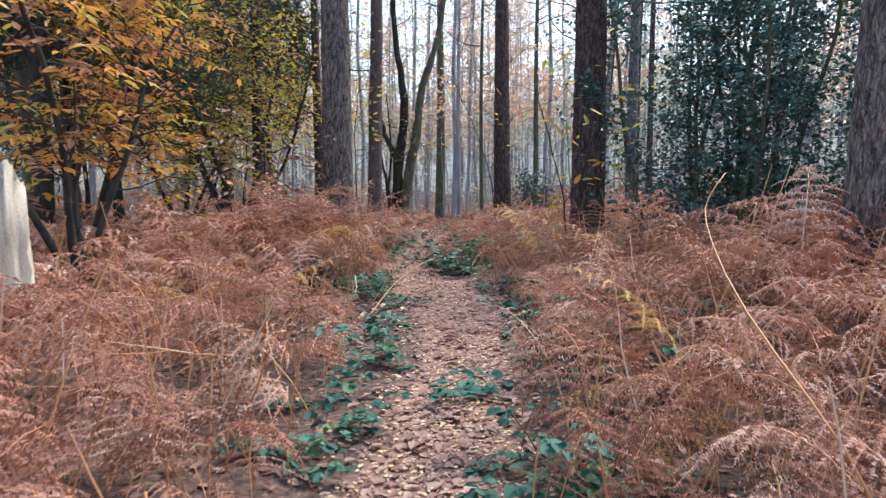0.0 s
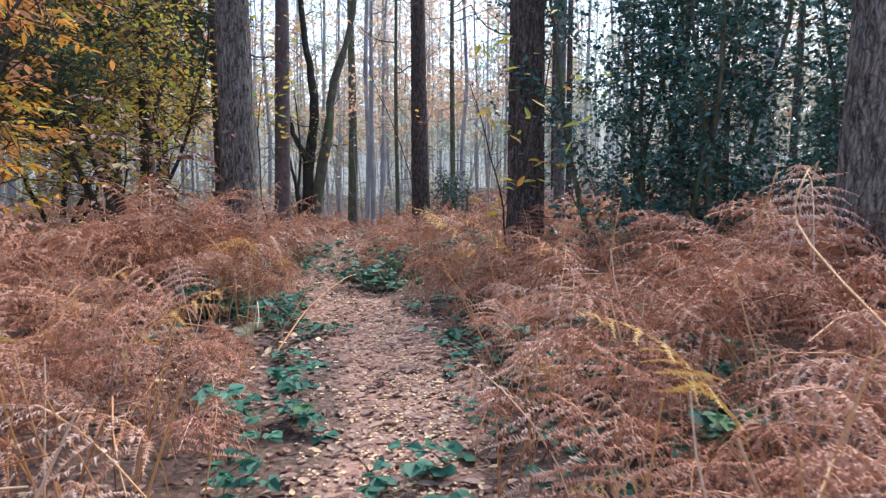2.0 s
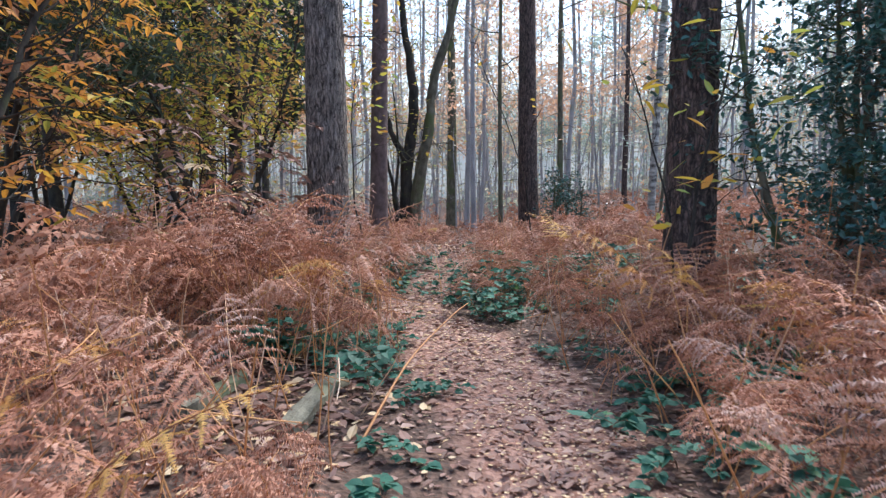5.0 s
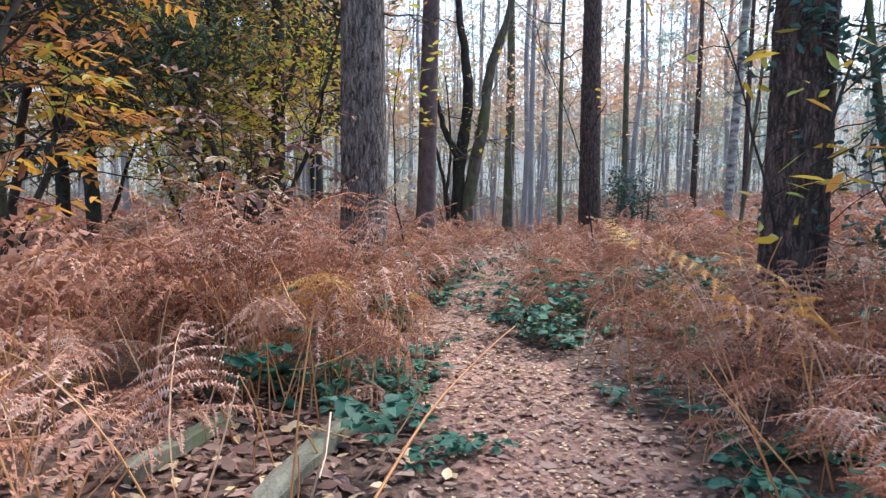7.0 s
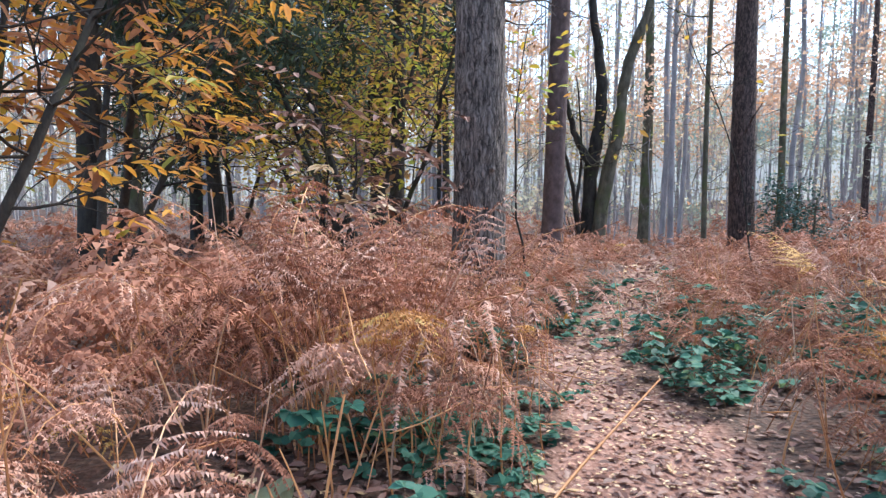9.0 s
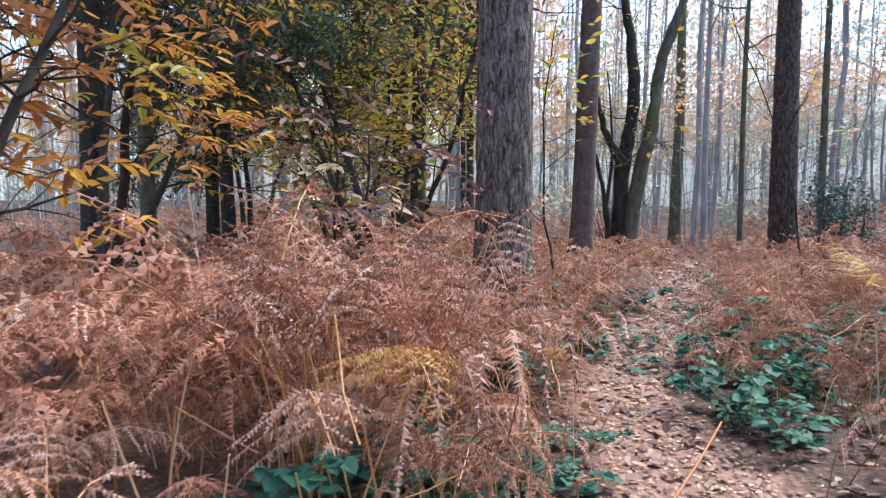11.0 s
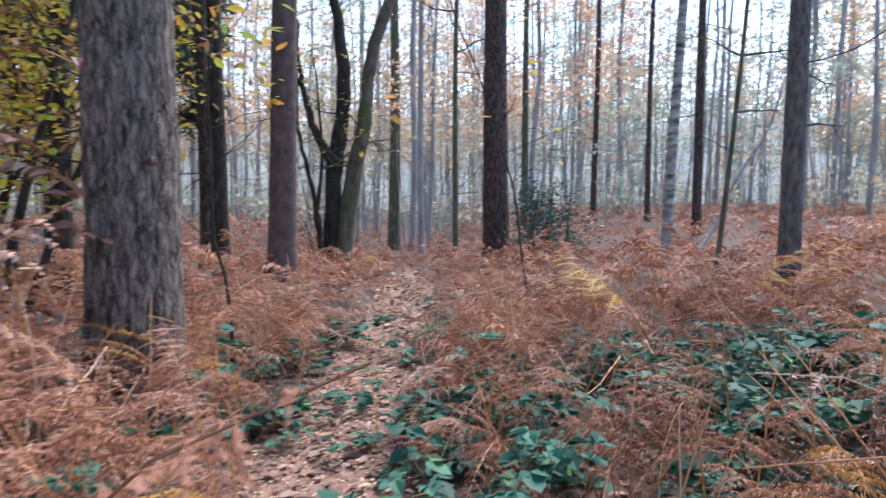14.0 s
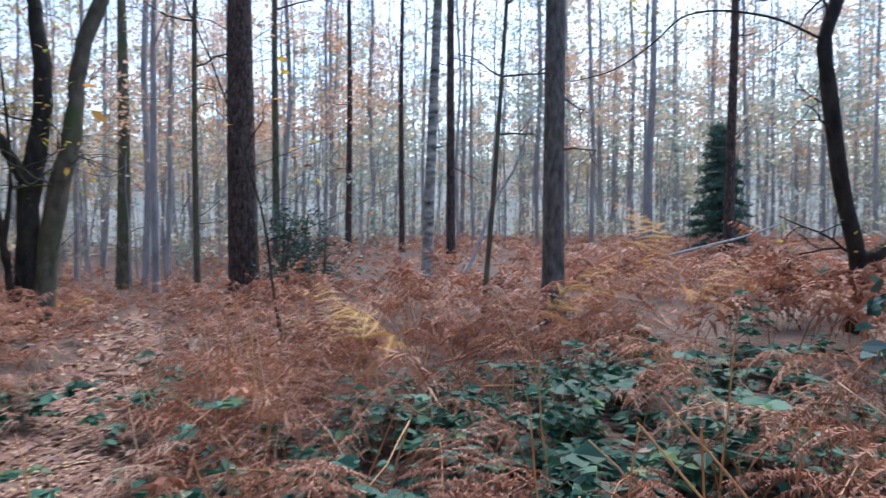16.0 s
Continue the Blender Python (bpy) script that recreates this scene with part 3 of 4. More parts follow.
def crooked_tree():
    rng = np.random.default_rng(47)
    tree = tagged(new("crooked_tree"), "crooked slim dark tree with a bend near its base", "tree", "trees of the wood")
    x, y = 5.6, 12.9
    z = float(land(x, y))
    tree.location = (x, y, z)
    up = lambda pts: smooth_line([(a - x, b - y, c - z) for a, b, c in pts])  # noqa: E731
    tips = []
    limb(rng, tree, up([(5.6, 12.9, z - 0.1), (5.63, 12.88, 0.75), (5.67, 12.88, 1.15), (5.62, 12.9, 1.35), (5.51, 12.97, 1.84), (5.47, 13.01, 2.35), (5.39, 13.06, 3.05), (5.37, 13.08, 3.25), (5.55, 13.0, 3.6), (5.7, 13.0, 4.6), (5.75, 13.1, 6.5)]), 0.085, 0.05, M_BARKK, 10, 0.8, tips)
    limb(rng, tree, up([(5.66, 12.88, 1.2), (5.8, 12.8, 1.22), (6.0, 12.75, 1.4), (6.3, 12.7, 1.5)]), 0.07, 0.03, M_BARKK, 2, 0.5, tips, "limb")
    limb(rng, tree, up([(5.37, 13.08, 3.2), (5.0, 13.25, 3.4), (4.53, 13.46, 3.47), (4.2, 13.61, 3.42), (4.0, 13.69, 3.18), (3.64, 13.85, 2.89), (3.27, 14.01, 2.8)]), 0.013, 0.005, M_BARKK, 9, 0.5, tips, "limb", 0.02)
    tips = np.array(tips)
    c = Geo()
    p = tips[rng.integers(0, len(tips), 90)] + rng.normal(size=(90, 3)) * 0.1
    c.add(*leaf_cloud(rng, p, 0.06, 0.55, 0.5), np.repeat(rng.random(90), 6))
    part("crown", c, M_COPPICE, tree)


forked_tree()
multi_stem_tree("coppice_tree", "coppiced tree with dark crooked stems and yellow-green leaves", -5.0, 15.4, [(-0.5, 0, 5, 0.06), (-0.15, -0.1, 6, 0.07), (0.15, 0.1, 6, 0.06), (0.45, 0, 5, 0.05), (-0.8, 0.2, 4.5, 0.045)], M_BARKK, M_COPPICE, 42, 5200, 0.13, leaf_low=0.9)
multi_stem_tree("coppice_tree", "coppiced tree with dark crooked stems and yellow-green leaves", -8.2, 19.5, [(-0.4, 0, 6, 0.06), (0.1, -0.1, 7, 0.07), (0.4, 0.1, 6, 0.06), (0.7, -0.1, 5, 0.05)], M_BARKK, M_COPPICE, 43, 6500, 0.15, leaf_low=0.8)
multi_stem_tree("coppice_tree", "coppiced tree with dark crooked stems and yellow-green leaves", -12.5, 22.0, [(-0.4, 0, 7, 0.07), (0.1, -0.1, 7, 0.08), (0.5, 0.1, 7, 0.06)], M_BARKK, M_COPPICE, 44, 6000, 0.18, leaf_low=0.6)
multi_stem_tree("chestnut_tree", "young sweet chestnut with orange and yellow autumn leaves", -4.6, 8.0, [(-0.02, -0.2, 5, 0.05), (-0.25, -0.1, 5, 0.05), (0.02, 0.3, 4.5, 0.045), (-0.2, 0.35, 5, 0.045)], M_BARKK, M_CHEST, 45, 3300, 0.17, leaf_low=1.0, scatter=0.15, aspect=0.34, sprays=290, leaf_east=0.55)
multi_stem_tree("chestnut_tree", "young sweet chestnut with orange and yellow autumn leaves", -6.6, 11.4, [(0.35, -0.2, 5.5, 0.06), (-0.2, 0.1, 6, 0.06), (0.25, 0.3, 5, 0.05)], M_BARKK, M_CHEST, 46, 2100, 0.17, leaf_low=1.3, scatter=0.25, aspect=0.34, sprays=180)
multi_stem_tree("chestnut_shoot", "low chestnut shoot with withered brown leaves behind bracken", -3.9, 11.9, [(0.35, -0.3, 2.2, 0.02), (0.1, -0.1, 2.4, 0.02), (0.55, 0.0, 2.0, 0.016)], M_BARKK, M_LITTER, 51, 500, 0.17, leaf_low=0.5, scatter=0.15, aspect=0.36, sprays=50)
crooked_tree()
multi_stem_tree("chestnut_sapling", "chestnut sapling with sparse yellow-green leaves by a pine", 1.6, 8.95, [(-0.1, -0.1, 3.0, 0.018), (-0.22, 0.02, 2.6, 0.014)], M_BARKK, M_CHESTY, 48, 75, 0.17, leaf_low=1.0, scatter=0.12, aspect=0.34, depth=2, kids=2)


multi_stem_tree("chestnut_sapling", "chestnut sapling with a few bright yellow-green leaves behind a pine", -1.95, 13.3, [(0.03, -0.05, 3.6, 0.016)], M_BARKK, M_CHESTY, 49, 46, 0.16, leaf_low=2.2, scatter=0.1, aspect=0.34, depth=2, kids=1)


multi_stem_tree("sapling", "bare slim sapling with a few last orange leaves", 0.95, 15.3, [(-0.1, -0.04, 4.2, 0.014)], M_BARKK, M_CHEST, 50, 22, 0.13, leaf_low=2.1, scatter=0.1, aspect=0.4, depth=2, kids=1)


def holly(x, y, seed, reach, height, leaves, label):
    rng = np.random.default_rng(seed)
    bush = tagged(new("holly_bush"), label, "bush", "hollies")
    bush.location = (x, y, float(land(x, y)) - 0.05)
    tips = []
    for _ in range(4):
        a, o = rng.uniform(0, 6.28), rng.uniform(0, 0.5)
        b = Geo()
        pts = wander(rng, (o * math.cos(a), o * math.sin(a), 0), (0.12 * math.cos(a), 0.12 * math.sin(a), 1), height * rng.uniform(0.8, 1.1), 12, 0.06, 0.05)
        b.add(*tube(pts, np.linspace(0.045, 0.012, len(pts)), 8), 0.4)
        stem = part("stem", b, M_BARKG, bush, "", True)
        for k in range(1, len(pts)):
            for _ in range(3):
                w = Geo()
                d = unit(rng.normal(size=3) * (1, 1, 0.25) + (0, 0, -0.05))
                grow(rng, w, tips, pts[k], d, reach * rng.uniform(0.5, 1.0) * (1.1 - 0.6 * k / len(pts)), 0.012, 1, 0.2, 0.02, 2, 4, 0.8)
                part("branch", w, M_BARKG, stem)
    tips = np.array(tips)
    p = tips[rng.integers(0, len(tips), leaves)] + rng.normal(size=(leaves, 3)) * 0.09
    c = Geo()
    c.add(*leaf_cloud(rng, p, 0.085, 0.55, 0.35, 0.5), np.repeat(rng.random(leaves), 6))
    part("foliage", c, M_HOLLY, bush, "glossy dark green spiny leaves")


holly(3.15, 9.75, 51, 0.95, 5.0, 6500, "dense holly bush with glossy dark green leaves")
holly(4.3, 9.3, 52, 1.1, 5.2, 8000, "dense holly bush with glossy dark green leaves")
holly(4.4, 10.5, 53, 1.0, 5.6, 3800, "tall holly with thinner dark green leaves")
holly(5.4, 8.4, 54, 1.1, 5.0, 8000, "dense holly bush with glossy dark green leaves")
holly(2.45, 21.6, 55, 0.7, 1.5, 1700, "low holly seedling bush at the foot of a pine")


def young_spruce(x, y, height, seed):
    rng = np.random.default_rng(seed)
    ob = tagged(new("young_spruce"), "young dark green spruce with layered drooping branches", "tree")
    ob.location = (x, y, float(land(x, y)))
    t = Geo()
    t.add(*tube([(0, 0, -0.1), (0, 0, height * 0.5), (0.03, 0, height)], [0.06, 0.04, 0.01], 8), 0.3)
    part("trunk", t, M_BARKK, ob, "", True)
    for k in range(46):
        z = height * (0.06 + 0.92 * k / 46)
        a, ln = k * 2.4 + rng.normal() * 0.2, (1 - z / height) * height * 0.22 + 0.25
        b = Geo()
        q = wander(rng, (0, 0, z), (math.cos(a), math.sin(a), 0.1), ln, 6, 0.08, -0.1)
        b.add(*tube(q, np.linspace(0.014, 0.004, 7), 4), 0.1)
        m = int(90 + ln * 320)
        p = q[rng.integers(1, 7, m)] + rng.normal(size=(m, 3)) * (0.1, 0.1, 0.05) + (0, 0, -0.06)
        b.add(*slivers(rng, p, 0.17, 0.16), np.repeat(rng.random(m) * 0.8 + 0.1, 3))
        part("bough", b, M_SPRUCE, ob)


young_spruce(17.6, 25.6, 4.5, 64)


def far_woods():
    """Thin trunks, saplings, twigs, shrubs and the thin golden crowns of the wood beyond."""
    rng = np.random.default_rng(61)
    t, tw, lf = Geo(), Geo(), Geo()
    for n in range(760):
        ahead = n < 660
        a, d = (rng.uniform(-1.25, 1.25), 27 + 68 * rng.random() ** 0.8) if ahead else (rng.uniform(1.3, 4.98), rng.uniform(12, 60))
        x, y = d * math.sin(a), 4 + d * math.cos(a)
        z = float(land(x, y))
        slim = rng.random() < 0.4
        h, r = (rng.uniform(6, 12), rng.uniform(0.02, 0.045)) if slim else (rng.uniform(16, 26), rng.uniform(0.07, 0.16))
        lean = rng.normal(size=2) * (0.06 if slim else 0.015)
        zz = np.linspace(-0.2, h, 7)
        wave = rng.uniform(0.03, 0.15)
        line = np.stack([x + lean[0] * zz + wave * np.sin(zz * 0.6 + d), y + lean[1] * zz, z + zz], 1)
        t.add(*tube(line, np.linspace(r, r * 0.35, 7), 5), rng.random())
        base = rng.choice([0.06, 0.2, 0.34, 0.5, 0.68, 0.86, 0.95], p=[0.22, 0.28, 0.18, 0.12, 0.08, 0.07, 0.05])
        if x > 9 and rng.random() < 0.4:
            base = rng.choice([0.68, 0.86, 0.95])
        size = 0.1 + 0.0022 * d
        for _ in range(12 if ahead else 7):
            k = h * (rng.uniform(0.1, 1.0) if slim else rng.uniform(0.22, 1.0))
            p = np.array([np.interp(k, zz, line[:, c]) for c in range(3)])
            b = rng.uniform(0, 6.28)
            q = wander(rng, p, (math.cos(b), math.sin(b), rng.uniform(-0.25, 0.4)), rng.uniform(0.8, 2.6), 2, 0.25)
            tw.add(*tube(q, [0.018, 0.012, 0.005], 3), rng.random())
            m = rng.poisson((52 if k > 4.5 else 10) if ahead else 9)
            if m:
                p = q[0] + (q[-1] - q[0]) * rng.random((m, 1)) + rng.normal(size=(m, 3)) * (0.55, 0.55, 0.3)
                # Low leaves take greyer tones, haze near the ground painted in.
                tone = base if k > 0.25 * h and not (slim and k < 5) else rng.choice([0.66, 0.78, 0.9])
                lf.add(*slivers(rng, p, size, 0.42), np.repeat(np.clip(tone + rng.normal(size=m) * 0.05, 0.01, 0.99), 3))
    for _ in range(550):
        a, d = rng.uniform(-1.25, 1.25), rng.uniform(28, 95)
        x, y = d * math.sin(a), 4 + d * math.cos(a)
        q = wander(rng, (x, y, float(land(x, y)) - 0.1), (rng.normal() * 0.06, rng.normal() * 0.06, 1), rng.uniform(3, 10), 4, 0.05)
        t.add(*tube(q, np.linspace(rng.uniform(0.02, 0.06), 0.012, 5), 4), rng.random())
    for _ in range(260):
        a, d = rng.uniform(-1.25, 1.25), rng.uniform(32, 90)
        x, y = d * math.sin(a), 4 + d * math.cos(a)
        z = float(land(x, y))
        base, size = rng.choice([0.5, 0.7, 0.8, 0.95]), rng.uniform(0.5, 1.7)
        for _ in range(5):
            q = wander(rng, (x, y, z), (rng.normal() * 0.5, rng.normal() * 0.5, 1), size * 2, 3, 0.2)
            tw.add(*tube(q, np.linspace(0.015, 0.005, 4), 3), rng.random())
            m = 22
            p = q[rng.integers(1, 4, m)] + rng.normal(size=(m, 3)) * size * 0.4
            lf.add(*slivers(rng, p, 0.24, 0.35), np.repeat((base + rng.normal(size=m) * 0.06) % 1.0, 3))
    woods = tagged(new("far_woods"), "distant grey trunks with thin golden autumn crowns", "woodland", "", "stuff")
    for nm, geo, m in (("trunks", t, M_BARKHAZE), ("twigs", tw, M_BARKHAZE), ("crowns", lf, M_FARLEAF)):
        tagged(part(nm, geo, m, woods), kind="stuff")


def backdrop():
    """The soft grey edge of the wooded distance, all round, its haze made by colour and glow."""
    rng = np.random.default_rng(66)
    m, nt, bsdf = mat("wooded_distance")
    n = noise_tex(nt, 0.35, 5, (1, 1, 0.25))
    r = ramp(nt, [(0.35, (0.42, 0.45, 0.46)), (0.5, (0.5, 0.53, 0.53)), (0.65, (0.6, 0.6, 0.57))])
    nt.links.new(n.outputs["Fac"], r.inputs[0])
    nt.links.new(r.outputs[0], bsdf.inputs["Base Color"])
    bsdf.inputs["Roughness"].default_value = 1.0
    # Faint emission imitates bright haze; nothing here is a light source.
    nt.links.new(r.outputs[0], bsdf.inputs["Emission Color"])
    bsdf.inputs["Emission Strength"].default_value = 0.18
    g, k = Geo(), 2880
    a = np.arange(k) * 2 * np.pi / k
    h = 12.5 + 2.2 * np.sin(a * 5 + 1) + 1.0 * np.sin(a * 17) + 0.7 * np.sin(a * 61 + 2) + 0.5 * np.sin(a * 143) + np.abs(rng.normal(size=k)) * 0.8
    rad = 105.0
    v = np.concatenate([np.stack([rad * np.sin(a), 5 + rad * np.cos(a), np.full(k, -3.0)], 1), np.stack([(rad + 4) * np.sin(a), 5 + (rad + 4) * np.cos(a), h], 1)])
    i = np.arange(k)
    j = (i + 1) % k
    g.add(v, [np.stack([i, j, j + k, i + k], 1)])
    n = 60000
    c = rng.integers(0, k, n)
    d = rng.uniform(92, 104, n)
    p = np.stack([d * np.sin(a[c]), 5 + d * np.cos(a[c]), h[c] - 3 + rng.exponential(size=n) * 5.5 * (1 + 0.5 * np.sin(a[c] * 23))], 1)
    leaves = Geo()
    leaves.add(*slivers(rng, p, 0.9, 0.4))
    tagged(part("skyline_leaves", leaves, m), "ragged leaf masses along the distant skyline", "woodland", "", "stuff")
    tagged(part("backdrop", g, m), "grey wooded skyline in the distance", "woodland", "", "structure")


backdrop()
far_woods()


# ---- bracken ----
def frond(rng, level, stem=0.5, blade=0.75, bend=1.7, lean0=0.25, curl=1.0):
    """One bracken frond, its stem at the origin, arching towards +y. Level 2 has single leaflets, level 1 toothed pinnae, level 0 plain ones."""
    n = 22
    L = stem + blade
    s = np.linspace(0, L, n)
    ang = lean0 + bend * np.clip((s - stem * 0.35) / (L - stem * 0.35), 0, 1) ** 1.3 + 0.06 * np.sin(s * 9 + rng.uniform(0, 6))
    d = np.stack([0.08 * np.sin(s * 5 + rng.uniform(0, 6)), np.sin(ang), np.cos(ang)], 1)
    pts = np.concatenate([[(0, 0, 0)], np.cumsum(d[:-1] * (L / (n - 1)), 0)])
    st, bl = Geo(), Geo()
    keep = slice(None, None, {2: 3, 1: 5, 0: 10}[level])
    st.add(*tube(pts[keep], np.linspace(0.0052, 0.0016, n)[keep], 4 if level == 2 else 3), 0.0)
    pairs = {2: 13, 1: 12, 0: 9}[level]
    for i in range(pairs):
        u = (i + 0.4) / pairs
        k = stem + blade * u
        c = np.array([np.interp(k, s, pts[:, a]) for a in range(3)])
        tn = unit(np.array([np.interp(k, s, d[:, a]) for a in range(3)]))
        for side in (-1, 1):
            if rng.random() < 0.1:
                continue
            ln = blade * 0.42 * (1 - u) ** 0.75 * rng.uniform(0.75, 1.15) + 0.02
            m = {2: max(5, int(ln / 0.0125)), 1: 5, 0: 2}[level]
            out = np.array([side, 0, 0.0])
            nrm = unit(np.cross(out, tn)) * side
            h = unit(out + tn * rng.uniform(0.2, 0.6) + np.array([0, 0, -1]) * rng.uniform(-0.1, 0.5))
            droop = rng.uniform(0.5, 2.2) * curl
            twist = rng.normal() * 0.6 * curl
            q, pp = c.copy(), [c.copy()]
            hh = h.copy()
            hs = [h]
            for _ in range(m):
                hh = unit(hh + np.array([0, 0, -1]) * droop / m * 0.55 + rng.normal(size=3) * 0.5 / m)
                q = q + hh * ln / m
                pp.append(q.copy())
                hs.append(hh)
            pp, hs = np.array(pp), np.array(hs)
            sd = unit(np.cross(hs, nrm))
            up = np.cross(sd, hs)
            sd = sd * math.cos(twist) + up * math.sin(twist)
            up = np.cross(sd, hs)
            v = np.linspace(0, 1, m + 1)
            tone = rng.normal() * 0.08
            if level == 2:
                wid = 0.036 * (1 - 0.8 * v[:-1] ** 1.3) * (0.6 + 0.4 * (1 - u)) * (ln / 0.2) ** 0.3
                stp = ln / m * 0.46
                for sg in (-1, 1):
                    w = wid * rng.uniform(0.6, 1.2, m)
                    cl = rng.uniform(-0.1, 1.5, m)[:, None] * curl
                    tip = pp[:-1] + (sg * sd[:-1] * np.cos(cl) - up[:-1] * np.sin(cl)) * w[:, None] + hs[:-1] * w[:, None] * rng.uniform(0.1, 0.6, (m, 1))
                    vv = np.stack([pp[:-1] - hs[:-1] * stp, pp[:-1] + hs[:-1] * stp, tip], 1).reshape(-1, 3)
                    bl.add(vv, [np.arange(m)[:, None] * 3 + np.arange(3)], np.repeat(tone + rng.normal(size=m) * 0.05, 3))
            elif level == 1:
                wid = 0.042 * (1 - 0.8 * v[:-1])
                for sg in (-1, 1):
                    cl = rng.uniform(0.0, 1.0, m)[:, None]
                    tip = pp[:-1] + (sg * sd[:-1] * np.cos(cl) - up[:-1] * np.sin(cl)) * (wid * rng.uniform(0.7, 1.2, m))[:, None] + hs[:-1] * 0.02
                    vv = np.stack([pp[:-1] - hs[:-1] * 0.004, pp[1:], tip], 1).reshape(-1, 3)
                    bl.add(vv, [np.arange(m)[:, None] * 3 + np.arange(3)], np.repeat(tone + rng.normal(size=m) * 0.05, 3))
            else:
                mid = pp[1]
                vv = np.array([pp[0], mid + sd[1] * 0.03, pp[2], mid - sd[1] * 0.03])
                bl.add(vv, [[(0, 1, 2, 3)]], tone)
    return st, bl


def frond_set(seed, level, count):
    rng = np.random.default_rng(seed)
    return [frond(rng, level, rng.uniform(0.35, 0.65), rng.uniform(0.6, 0.95), rng.uniform(1.1, 2.3), rng.uniform(0.05, 0.7)) for _ in range(count)]


def bracken_height(x, y):
    """How tall the bracken stands: low at the path's edge, tall on the banks."""
    h = 0.62 + 0.3 * np.clip(off_trail(x, y) / 1.6, 0, 1)
    h = h + 0.3 * np.exp(-((x - 3.0) ** 2 + (y - 5.0) ** 2) / 3.0) + 0.6 * np.exp(-((x + 2.15) ** 2 + (y - 8.5) ** 2) / 0.55) + 0.4 * np.exp(-((x + 4.4) ** 2 + (y - 9.7) ** 2) / 0.8)
    h = h - 0.3 * np.exp(-((x - 1.3) ** 2 + (y - 12.2) ** 2) / 1.6) - 0.35 * np.exp(-((x + 1.6) ** 2 + (y - 7.4) ** 2) / 0.7)
    h = h + 0.25 * np.exp(-((x + 2.6) ** 2 + (y - 3.8) ** 2) / 0.9) - 0.2 * (np.asarray(y) > 14)
    return np.clip(h + 0.13 * np.sin(2.1 * x + 1.1 * y) * np.sin(1.7 * y - x), 0.3, 1.6)


TRUNKS = [(-2.22, 12.15, 0.42), (1.88, 10.0, 0.36), (3.72, 6.0, 0.38), (-2.1, 16.5, 0.3), (1.5, 22.4, 0.4), (3.93, 15.25, 0.25)]


def trodden(y):
    """The line that feet have worn along the path's edge."""
    return np.interp(y, [0, 1, 2.5, 4, 5, 6, 7, 8, 9], [0, -0.12, -0.37, -0.3, -0.35, -0.52, -0.51, -0.49, -0.29])


def free_spot(rng, xr, yr, near, far, thin=1.0, lean=0.6):
    """A place for a plant at that distance from the path, and a heading that keeps its tip off the path."""
    while True:
        x, y = rng.uniform(*xr), rng.uniform(*yr)
        o = off_trail(x, y)
        if not near < o < far or rng.random() > thin:
            continue
        if any((x - a) ** 2 + (y - b) ** 2 < r * r for a, b, r in TRUNKS):
            continue
        a = rng.uniform(0, 6.28)
        if min(off_trail(x - k * lean * math.sin(a), y + k * lean * math.cos(a)) for k in (0.5, 1.0, 1.4)) < ((-0.07 if y < 9.5 else 0.05) if lean > 0.2 else 0.0):
            continue
        if y < 10.6 and any(abs(x - k * lean * math.sin(a) - trodden(y + k * lean * math.cos(a))) < 0.42 for k in (0, 0.5, 1.0, 1.4, 1.8, 2.2)):
            continue
        return x, y, a


def bare_patch(x, y, rng):
    """Whether a spot belongs to the bramble hollows, where bracken is thin."""
    k = math.exp(-((x - 1.5) ** 2 + (y - 12.0) ** 2) / 1.3) + 1.1 * math.exp(-(((x + 1.5) / 0.78) ** 4 + ((y - 7.0) / 1.1) ** 4))
    return rng.random() < 0.92 * k


def bracken_near(count):
    rng = np.random.default_rng(71)
    stock = []
    for st, bl in frond_set(72, 2, 14):
        stock.append((st.mesh("stem", M_STEM), bl.mesh("blade", M_FROND), bl.mesh("blade", M_FRONDY)))
    n = 0
    while n < count:
        x, y, a = free_spot(rng, (-3, 3), (1.6, 15), 0.08, 1.6)
        if bare_patch(x, y, rng):
            continue
        s = float(bracken_height(x, y)) * rng.uniform(0.8, 1.2)
        yellow = rng.random() < 0.015
        st, bl, by = stock[rng.integers(len(stock))]
        f = tagged(new("bracken_frond"), "yellowing bracken frond still holding its colour" if yellow else "dead rust-brown bracken frond with curled leaflets", "fern", "bracken fronds beside the path")
        f.matrix_basis = pose(x, y, float(land(x, y)) - 0.02, rng.normal() * 8, rng.normal() * 8, math.degrees(a)) @ Matrix.Scale(s, 4)
        for nm, me in (("stem", st), ("blade", by if yellow else bl)):
            ob = new(nm, me)
            ob.parent = f
            if nm == "blade":
                tagged(ob, kind="stuff")
        n += 1


